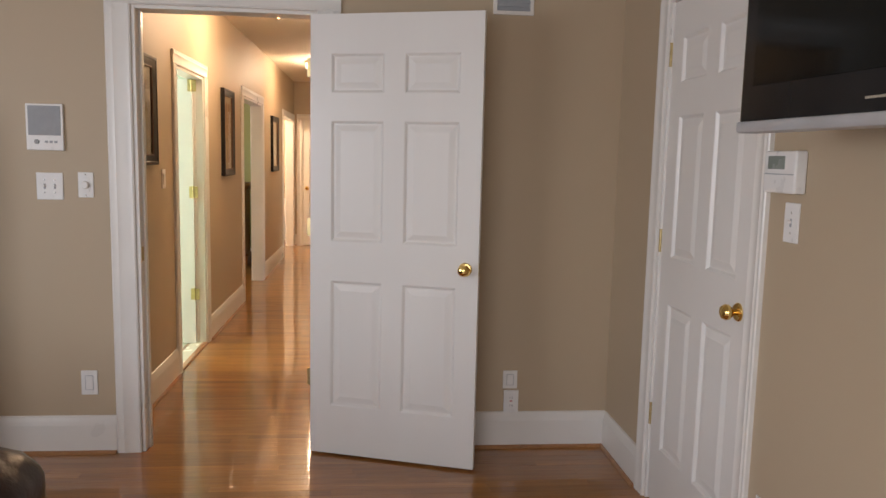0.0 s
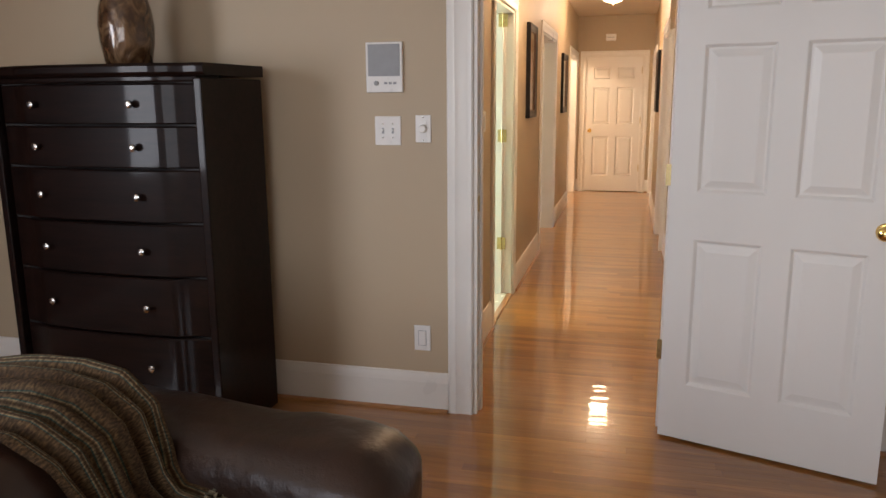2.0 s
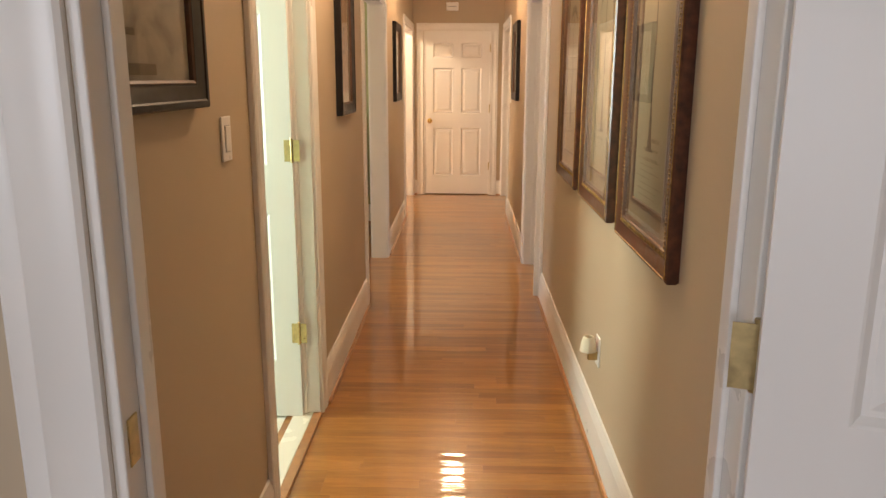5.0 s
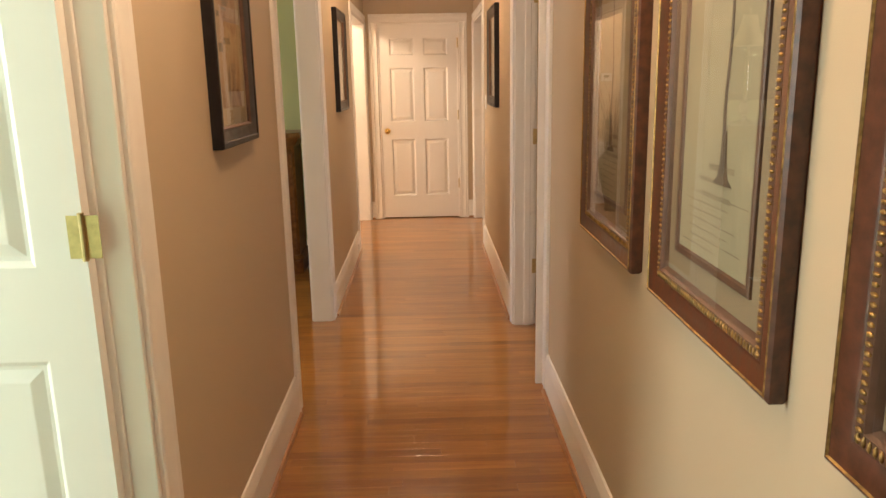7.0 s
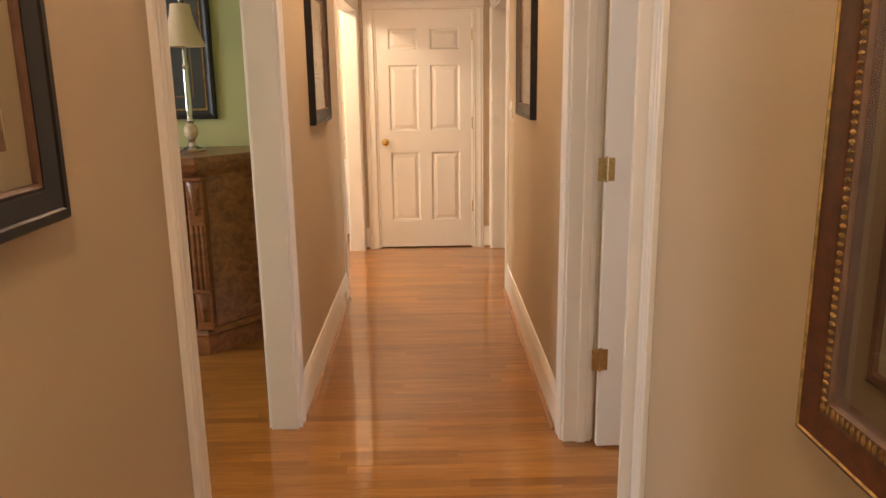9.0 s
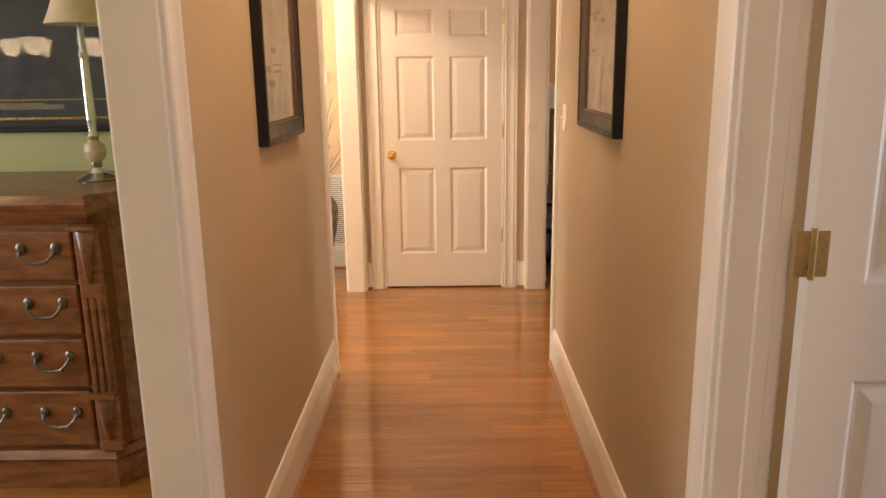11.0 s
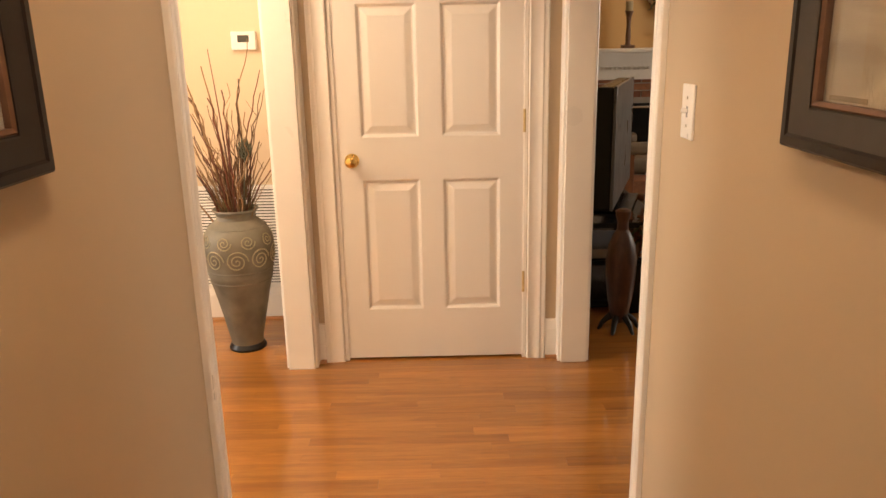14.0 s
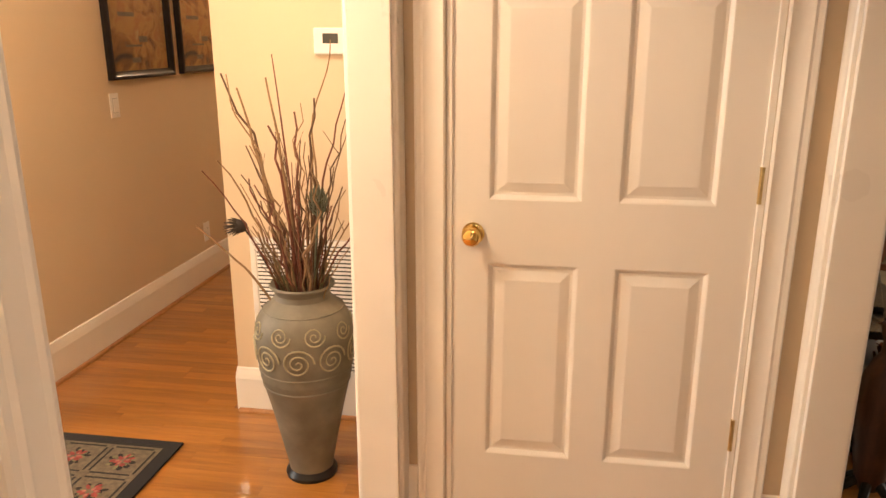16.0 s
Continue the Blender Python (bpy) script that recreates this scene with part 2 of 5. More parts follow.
def wall_along(name, axis, face, back, a, b, material, label, gaps=(), top=CEILING):
    """A wall along x or y between face and back, with gaps (from, to, head)."""
    bm = bmesh.new()

    def piece(u0, u1, z0, z1):
        if u1 - u0 > 1e-4:
            lo, hi = min(face, back), max(face, back)
            box(bm, u0, u1, lo, hi, z0, z1) if axis == "x" else box(bm, lo, hi, u0, u1, z0, z1)
    at = a
    for g0, g1, head, *sill in sorted(gaps):
        piece(at, g0, 0, top)
        piece(g0, g1, head, top)
        if sill:
            piece(g0, g1, 0, sill[0])
        at = g1
    piece(at, b, 0, top)
    return structure(name, bm, material, label)


BATH, DIN, LEFT = (5.56, 6.36), (8.08, 9.345), (11.375, 12.785)
RDOOR, RIGHT = (8.27, 9.18), (11.51, 12.80)
BED = (-0.715, 0.132)
XB, CLOSET = 1.645, (2.77, 3.56)            # bedroom's east wall and the closet doorway in it
mid = TH / 2
hall_gaps_l = [(*BATH, HEAD), (*DIN, HEAD), (*LEFT, HEAD)]
hall_gaps_r = [(*RDOOR, HEAD), (*RIGHT, HEAD)]
wall_along("wall_hall_west", "y", XL, XL - mid, YB + TH, YE, TAN, "tan painted plaster hall wall with framed prints", hall_gaps_l)
wall_along("wall_bath_east", "y", XL - mid, XL - TH, 4.6, 7.3, MINT, "pale mint painted bathroom wall", [(*BATH, HEAD)])
wall_along("wall_dining_east", "y", XL - mid, XL - TH, 7.3, 10.99, GREEN, "sage green painted dining room wall", [(*DIN, HEAD)])
wall_along("wall_foyer_east", "y", XL - mid, XL - TH, 10.99, 13.46, CREAM, "cream painted foyer wall", [(*LEFT, HEAD)])
wall_along("wall_hall_east", "y", XR, XR + mid, RDOOR[0], YE, TAN, "tan painted plaster hall wall", hall_gaps_r)
wall_along("wall_hall_east_near", "y", XN, XR + mid, YB + TH, RDOOR[0], TAN, "tan painted plaster hall wall with three ornate prints")
wall_along("wall_side_room_west", "y", XR + mid, XR + TH, 4.3, 10.0, CREAM, "cream painted side room wall", [(*RDOOR, HEAD)])
wall_along("wall_family_west", "y", XR + mid, XR + TH, 10.0, YE, GOLD_WALL, "golden painted family room wall", [(*RIGHT, HEAD)])
wall_along("wall_bedroom_north", "x", YB, YB + TH, -3.7, XB + 0.145, TAN, "tan painted bedroom wall with the doorway", [(*BED, BHEAD)])
wall_along("wall_bedroom_east", "y", XB, XB + 0.14, -1.7, YB, TAN, "tan painted bedroom wall", [(*CLOSET, BHEAD)])
wall_along("wall_bedroom_west", "y", -3.55, -3.69, -1.7, YB, SHADED_BROWN, "dark reddish brown bedroom wall, its deep shade put into the colour", [(0.0, 1.5, 2.2, 0.9)])
wall_along("wall_bedroom_south", "x", -1.55, -1.69, -3.69, XB + 0.14, TAN, "tan painted bedroom wall with a wide window", [(-2.3, 0.3, 2.2, 0.7)])
wall_along("wall_end", "x", YE, YE + 0.12, XL - 0.01, XR + 0.01, TAN, "tan painted wall at the end of the hall", [(-0.742, 0.095, 2.05)])
wall_along("wall_closet_back", "x", 13.6, 13.7, -1.02, 0.4, TAN, "plain closet wall")
wall_along("wall_bath_north", "x", 7.3, 7.2, -3.3, XL - TH, MINT, "pale mint bathroom wall")
wall_along("wall_bath_south", "x", 4.6, 4.5, -3.3, XL - TH, MINT, "pale mint bathroom wall")
wall_along("wall_bath_west", "y", -3.2, -3.3, 4.5, 7.3, MINT, "pale mint bathroom wall with a window", [(5.3, 6.2, 2.15, 1.05)])
wall_along("wall_dining_north", "x", 10.92, 10.99, -4.6, XL - TH, GREEN, "sage green painted dining room wall with a framed picture")
wall_along("wall_foyer_south", "x", 10.99, 11.06, -4.9, XL - TH, CREAM, "cream painted foyer wall")
wall_along("wall_dining_south", "x", 7.4, 7.3, -4.6, XL - TH, GREEN, "sage green painted dining room wall")
wall_along("wall_dining_west", "y", -4.45, -4.58, 7.3, 10.99, GREEN, "sage green dining room wall with an added window", [(8.6, 9.8, 2.2, 0.8)])
wall_along("wall_foyer_north", "x", 13.46, 13.58, -1.69, XL - TH + 0.07, CREAM, "cream painted foyer wall behind the floor vase")
wall_along("wall_passage_east", "y", -1.69, -1.57, 13.58, 17.6, CREAM, "cream painted passage wall")
wall_along("wall_foyer_west", "y", -2.605, -2.79, 13.1, 17.6, CREAM, "cream painted wall with two abstract pictures")
wall_along("wall_passage_north", "x", 17.6, 17.7, -2.79, -1.57, CREAM, "cream painted passage wall")
wall_along("wall_entry_north", "x", 13.1, 13.2, -4.9, -2.79, CREAM, "cream painted entry wall")
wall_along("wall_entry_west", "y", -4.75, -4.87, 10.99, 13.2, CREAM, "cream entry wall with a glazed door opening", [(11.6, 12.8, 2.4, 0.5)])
wall_along("wall_side_room_south", "x", 6.6, 6.5, XR + TH, 3.2, CREAM, "cream side room wall")
wall_along("wall_side_room_north", "x", 10.0, 10.1, XR + TH, 4.8, GOLD_WALL, "golden painted wall")
wall_along("wall_side_room_east", "y", 3.2, 3.3, 6.5, 10.0, CREAM, "cream side room wall with a window", [(7.7, 8.9, 2.1, 0.9)])
wall_along("wall_family_east", "y", 4.65, 4.77, 10.0, 17.2, GOLD_WALL, "golden painted family room wall with an added window", [(13.2, 14.8, 2.1, 0.9)])
wall_along("wall_family_north", "x", 17.05, 17.2, 0.3, 4.77, GOLD_WALL, "golden painted wall behind the fireplace")
wall_along("wall_family_west_far", "y", 0.4, 0.3, 13.0, 17.2, GOLD_WALL, "golden painted family room wall")

bm = bmesh.new()
box(bm, -5.0, 4.9, -1.8, 17.8, CEILING, CEILING + 0.1)
structure("ceiling", bm, CEIL, "off-white painted flat ceiling", "ceiling")
bm = bmesh.new()
box(bm, -5.0, 4.9, -1.8, 17.8, -0.12, -0.016)
structure("subfloor", bm, SUBFLOOR, "dark subfloor under the boards", "floor")
bm = bmesh.new()
box(bm, -60, 60, -60, 60, -0.4, -0.3)
structure("ground", bm, plain("lawn", (0.08, 0.11, 0.04), 0.9, vary=0.3), "grassy ground round the house", "ground")

CASING = [(0, 0), (0, 0.011), (0.006, 0.015), (0.014, 0.012), (0.05, 0.014), (0.062, 0.019), (0.07, 0.016), (0.085, 0.018), (0.09, 0.014), (0.09, 0)]


def casing(name, label, sides, w=0.09):
    """Casing round an opening in a wall: for every side (axis, face, out, from, to, head)."""
    ob = tagged(new(name), label, "door casing", "", "structure")
    prof = [(x * w / 0.09, y) for x, y in CASING]
    for axis, face, out, u0, u1, head, *only in sides:
        o = Vector((0, out, 0)) if axis == "x" else Vector((out, 0, 0))
        for u, s in ((u0, -1), (u1, 1)):
            if only and s != only[0]:
                continue
            across = Vector((s, 0, 0)) if axis == "x" else Vector((0, s, 0))
            org = Vector((u + s * 0.006, face, 0)) if axis == "x" else Vector((face, u + s * 0.006, 0))
            m = Matrix((across, o, (0, 0, 1))).transposed().to_4x4()
            m.translation = org
            part("side_casing", prism(prof, head + 0.006, m), TRIM, ob)
        if only and only[0] < 0:
            continue
        along = Vector((1, 0, 0)) if axis == "x" else Vector((0, 1, 0))
        org = Vector((u0 - 0.006 - w, face, head + 0.006)) if axis == "x" else Vector((face, u0 - 0.006 - w, head + 0.006))
        m = Matrix((Vector((0, 0, 1)), o, along)).transposed().to_4x4()
        m.translation = org
        part("head_casing", prism(prof, u1 - u0 + 0.012 + 2 * w, m), TRIM, ob)
    return ob


def jamb(parent, axis, lo, hi, u0, u1, head, t=0.018, stop=None):
    """The lining of an opening; lo to hi is the wall's depth."""
    for a, b in ((u0, u0 + t), (u1 - t, u1)):
        part("jamb", slab(a, b, lo, hi, 0, head) if axis == "x" else slab(lo, hi, a, b, 0, head), TRIM, parent)
    part("head_jamb", slab(u0 + t, u1 - t, lo, hi, head - t, head) if axis == "x" else slab(lo, hi, u0 + t, u1 - t, head - t, head), TRIM, parent)
    if stop:
        for a, b in ((u0 + t, u0 + t + 0.011), (u1 - t - 0.011, u1 - t)):
            part("door_stop", slab(a, b, stop[0], stop[1], 0, head - t) if axis == "x" else slab(stop[0], stop[1], a, b, 0, head - t), TRIM, parent)


E_ = 0.002
c = casing("trim_bedroom_doorway", "white moulded casing round the bedroom doorway", [("x", YB, -1, *BED, BHEAD), ("x", YB + TH, 1, *BED, BHEAD)], 0.115)
jamb(c, "x", YB - E_, YB + TH + E_, BED[0] - 0.005, BED[1] + 0.005, BHEAD + 0.005, stop=(YB + 0.05, YB + 0.085))
c = casing("trim_bath_doorway", "white moulded casing round the bathroom doorway", [("y", XL, 1, *BATH, HEAD), ("y", XL - TH, -1, *BATH, HEAD)])
jamb(c, "y", XL - TH - E_, XL + E_, BATH[0] - 0.005, BATH[1] + 0.005, HEAD + 0.005, stop=(XL - 0.09, XL - 0.055))
c = casing("trim_dining_opening", "white cased opening to the dining room", [("y", XL, 1, *DIN, HEAD), ("y", XL - TH, -1, *DIN, HEAD)])
jamb(c, "y", XL - TH - E_, XL + E_, DIN[0] - 0.005, DIN[1] + 0.005, HEAD + 0.005)
c = casing("trim_foyer_opening", "white cased opening to the foyer", [("y", XL, 1, *LEFT, HEAD), ("y", XL - TH, -1, *LEFT, HEAD)], 0.07)
jamb(c, "y", XL - TH - E_, XL + E_, LEFT[0] - 0.005, LEFT[1] + 0.005, HEAD + 0.005)
c = casing("trim_side_room_doorway", "white moulded casing round the side room doorway", [("y", XR, -1, *RDOOR, HEAD, 1), ("y", XN, -1, *RDOOR, HEAD, -1), ("y", XR + TH, 1, *RDOOR, HEAD)])
jamb(c, "y", XR - E_, XR + TH + E_, RDOOR[0] - 0.005, RDOOR[1] + 0.005, HEAD + 0.005, stop=(XR + 0.055, XR + 0.09))
c = casing("trim_family_opening", "white cased opening to the family room", [("y", XR, -1, *RIGHT, HEAD), ("y", XR + TH, 1, *RIGHT, HEAD)], 0.07)
jamb(c, "y", XR - E_, XR + TH + E_, RIGHT[0] - 0.005, RIGHT[1] + 0.005, HEAD + 0.005)
c = casing("trim_end_doorway", "white moulded casing round the closed end door", [("x", YE, -1, -0.742, 0.095, 2.05)], 0.085)
jamb(c, "x", YE - E_, YE + 0.12, -0.747, 0.100, 2.055)
c = casing("trim_closet_doorway", "white moulded casing round the bedroom closet door", [("y", XB, -1, *CLOSET, BHEAD)], 0.085)
jamb(c, "y", XB - E_, XB + 0.14, CLOSET[0] - 0.005, CLOSET[1] + 0.005, BHEAD + 0.005)

BASE = [(0, 0), (0, 0.016), (0.144, 0.016), (0.155, 0.013), (0.165, 0.013), (0.173, 0.009), (0.187, 0.007), (0.191, 0.0)]


def baseboard(name, runs, label="tall white moulded baseboard with a quarter-round shoe"):
    ob = tagged(new(name), label, "baseboard", "", "structure")
    for axis, face, out, a, b in runs:
        o = Vector((0, out, 0)) if axis == "x" else Vector((out, 0, 0))
        along = Vector((1, 0, 0)) if axis == "x" else Vector((0, 1, 0))
        m = Matrix((Vector((0, 0, 1)), o, along)).transposed().to_4x4()
        m.translation = (a, face, 0) if axis == "x" else (face, a, 0)
        part("board", prism(BASE, b - a, m), TRIM, ob)
        shoe = m.copy()
        shoe.translation = m.translation + o * 0.0165
        part("shoe_moulding", prism([(0, 0), (0, 0.015), (0.008, 0.0135), (0.014, 0.008), (0.016, 0)], b - a, shoe), SHOE, ob, "oak shoe moulding")
    return ob


SHOE = wood("oak_shoe_moulding", (0.30, 0.13, 0.045), (0.42, 0.2, 0.075), 0.3, 0.4, (6, 6, 6), 3)
cw, cb = 0.098, 0.122
baseboard("baseboard_bedroom", [("x", YB, -1, -3.55, BED[0] - cb), ("x", YB, -1, BED[1] + cb, XB), ("y", XB, -1, CLOSET[1] + 0.092, YB - 0.02), ("y", XB, -1, -1.55, CLOSET[0] - 0.092), ("y", -3.55, 1, -1.55, YB - 0.02), ("x", -1.55, 1, -3.53, XB - 0.025)])
baseboard("baseboard_hall_west", [("y", XL, 1, YB + TH + 0.02, BATH[0] - cw), ("y", XL, 1, BATH[1] + cw, DIN[0] - cw), ("y", XL, 1, DIN[1] + cw, LEFT[0] - 0.077)])
baseboard("baseboard_hall_east", [("y", XN, -1, YB + TH + 0.02, RDOOR[0] - cw), ("y", XR, -1, RDOOR[1] + cw, RIGHT[0] - 0.077)])
baseboard("baseboard_end", [("x", YE, -1, XL, -0.742 - 0.092), ("x", YE, -1, 0.095 + 0.092, XR)])
baseboard("baseboard_foyer", [("x", 13.46, -1, -1.69, XL - TH), ("y", -2.605, 1, 13.1, 17.6), ("x", 13.1, -1, -4.75, -2.605), ("x", 11.06, 1, -4.75, -1.03), ("y", -1.69, -1, 13.46, 17.6)])
baseboard("baseboard_dining", [("x", 10.92, -1, -4.45, XL - TH), ("y", XL - TH, -1, 7.4, DIN[0] - cw), ("y", XL - TH, -1, DIN[1] + cw, 10.9), ("y", -4.45, 1, 7.4, 10.9)])
baseboard("baseboard_family", [("x", 17.05, -1, 0.4, 4.65), ("y", 0.4, 1, 13.0, 17.03)])

# ---- doors ----


def door(name, m, label, width=0.81, height=2.028, knob_side=1, knob=True, hinge_side=-1, hinge_face=-1, leaves=True, k=None):
    """A six-panel door; local x along it from 0, y through it (face at 0, back at +0.035), z up from 0.012."""
    d = tagged(new(name), label, "door", "", "structure")
    d.matrix_world = m
    z0, t, st, ms = 0.012, 0.035, 0.105, 0.10
    k = k or height / 2.028
    rows = [(0.25 * k, 0.858 * k), (1.044 * k, 1.60 * k), (1.725 * k, 1.90 * k)]
    pw = (width - 2 * st - ms) / 2
    for a in (0, width - st):
        part("stile", slab(a, a + st, 0, t, z0, z0 + height, 0), DOOR, d, smooth=0)
    zs = [z0] + [v for r in rows for v in r] + [z0 + height]
    for a, b in zip(zs[::2], zs[1::2]):
        part("rail", slab(st, width - st, 0, t, a, b, 0), DOOR, d, smooth=0)
    for a, b in rows:
        part("mullion", slab(st + pw, st + pw + ms, 0, t, a, b, 0), DOOR, d, smooth=0)
    rings = [(0.0, 0.0), (0.004, 0.002), (0.013, 0.011), (0.021, 0.011), (0.047, 0.0035), (0.050, 0.003)]
    for x0 in (st, st + pw + ms):
        for a, b in rows:
            bm = bmesh.new()
            for face, s in ((0.0, 1), (t, -1)):
                prev = None
                for inset, depth in rings:
                    q = [bm.verts.new((x, face + s * depth, z)) for x, z in ((x0 + inset, a + inset), (x0 + pw - inset, a + inset), (x0 + pw - inset, b - inset), (x0 + inset, b - inset))]
                    if prev:
                        for i in range(4):
                            bm.faces.new((prev[i], prev[(i + 1) % 4], q[(i + 1) % 4], q[i]))
                    prev = q
                bm.faces.new(prev)
            part("panel", bm, DOOR, d, smooth=0)
    if knob:
        kx = width - 0.062 if knob_side > 0 else 0.062
        for s in (-1, 1):
            prof = [(0.0, 0.064), (0.012, 0.063), (0.022, 0.058), (0.0275, 0.047), (0.0265, 0.037), (0.019, 0.028), (0.011, 0.022), (0.010, 0.012), (0.028, 0.009), (0.032, 0.004), (0.032, 0.0)]
            kb = lathe(prof, 24, close=False)
            bmesh.ops.transform(kb, matrix=Matrix.Translation((kx, 0 if s < 0 else t, 0.945 * k)) @ Matrix.Rotation(radians(90 if s < 0 else -90), 4, "X"), verts=kb.verts)
            part("knob", kb, BRASS, d, "polished brass door knob")
        ex = width if knob_side > 0 else 0
        part("latch_plate", slab(ex - 0.001 if knob_side > 0 else -0.0015, ex + 0.0015 if knob_side > 0 else 0.001, 0.006, 0.030, 0.915 * k, 0.975 * k, 0), DULL_BRASS, d)
    hx = 0 if hinge_side < 0 else width
    hy = -0.006 if hinge_face < 0 else t + 0.006
    for hz in (0.33, 1.06, 1.80):
        bm = lathe([(0.006, hz * k), (0.006, hz * k + 0.09)], 10, (hx, hy, 0))
        for e in (-0.004, 0.09):
            lathe([(0.003, hz * k + e), (0.0068, hz * k + e), (0.0068, hz * k + e + 0.004), (0.003, hz * k + e + 0.004)], 10, (hx, hy, 0), bm)
        f = 0.0 if hinge_face < 0 else t
        o = -1 if hinge_face < 0 else 1
        if leaves:
            box(bm, hx - 0.032, hx + 0.032, f + o * 0.0005, f + o * 0.0025, hz * k, hz * k + 0.088)
        part("hinge", bm, DULL_BRASS, d, "brass butt hinge")
    return d


# bedroom door, swung open against the wall; its hinges are on the doorway's east jamb
ang = math.degrees(math.atan2(3.845 - 4.114, 0.902 - 0.108))
door("door_bedroom", pose(0.112, 4.113, 0, 0, 0, ang), "white six-panel door with a brass knob, standing wide open", 0.835, 2.135, 1, True, -1, 1, True, 1.035)
door("door_end", pose(-0.732, YE + 0.006, 0), "closed white six-panel door with a brass knob", 0.817, 2.028, -1, True, 1, -1, False)
door("door_closet", pose(XB + 0.008, CLOSET[1] - 0.01, 0, 0, 0, -90), "closed white six-panel closet door with a brass knob", 0.77, 2.135, 1, True, -1, -1, False)
door("door_bath", pose(-0.95, 6.338, 0, 0, 0, 180), "white six-panel bathroom door, swung open into the bathroom", 0.76, 2.02, 1, True, -1, 1, True, 1.08)
door("door_side_room", pose(XR + TH + 0.012, 9.105, 0, 0, 0, 1), "white six-panel door, swung open into the side room", 0.80, 2.02, 1, True, -1, -1, True, 1.045)

# ---- shared small things ----
PAPER = plain("cream_print_paper", (0.32, 0.27, 0.17), 0.7, vary=0.12, scale=5, bump=0.02)
MAT = plain("beige_mat_board", (0.265, 0.195, 0.116), 0.8, vary=0.04, scale=20)
WALNUT = plain("mottled_mahogany_frame", (0.088, 0.026, 0.011), 0.35, vary=0.55, scale=38, bump=0.12, fine=120, coat=0.35)
GILT = plain("worn_gilt", (0.36, 0.22, 0.07), 0.4, 0.55, vary=0.6, scale=70, bump=0.2, fine=160)
FILLET = plain("brown_fillet", (0.12, 0.06, 0.035), 0.45, vary=0.25, scale=40)
INK = plain("sepia_ink", (0.11, 0.075, 0.045), 0.8, vary=0.3, scale=30)
WASH = plain("pale_sepia_wash", (0.25, 0.20, 0.125), 0.8, vary=0.3, scale=14)
LIPGREY = plain("charcoal_frame_lip", (0.016, 0.012, 0.010), 0.42, vary=0.25, scale=25)
CREAM_MAT = plain("cream_mat_board", (0.50, 0.40, 0.25), 0.8, vary=0.05, scale=20)
PANE = glass("picture_glass")


def on_wall(x, y, z, out):
    """A pose on a wall: local x runs along the wall to the viewer's right, y into the wall, z up; out is the way that the wall faces."""
    return pose(x, y, z, 0, 0, {"-y": 0, "+x": 90, "+y": 180, "-x": -90}[out])


def rings(w, h, profile, bm=None):
    """A mitred frame: rectangles w by h round (0, 0), at (inset, out) after one another."""
    bm, prev = bm or bmesh.new(), None
    for inset, out in profile:
        a, b = w / 2 - inset, h / 2 - inset
        q = [bm.verts.new((x, -out, z)) for x, z in ((-a, -b), (a, -b), (a, b), (-a, b))]
        if prev:
            for i in range(4):
                bm.faces.new((prev[i], prev[(i + 1) % 4], q[(i + 1) % 4], q[i]))
        prev = q
    return bm


def sheet(x0, x1, z0, z1, out, thick=0.002):
    return slab(x0, x1, -out, -out + thick, z0, z1, 0)


def pane(a, b, out):
    """One sheet of picture glass, facing out of the wall."""
    bm = bmesh.new()
    bm.faces.new([bm.verts.new((x, -out, z)) for x, z in ((-a, -b), (a, -b), (a, b), (-a, b))])
    return bm


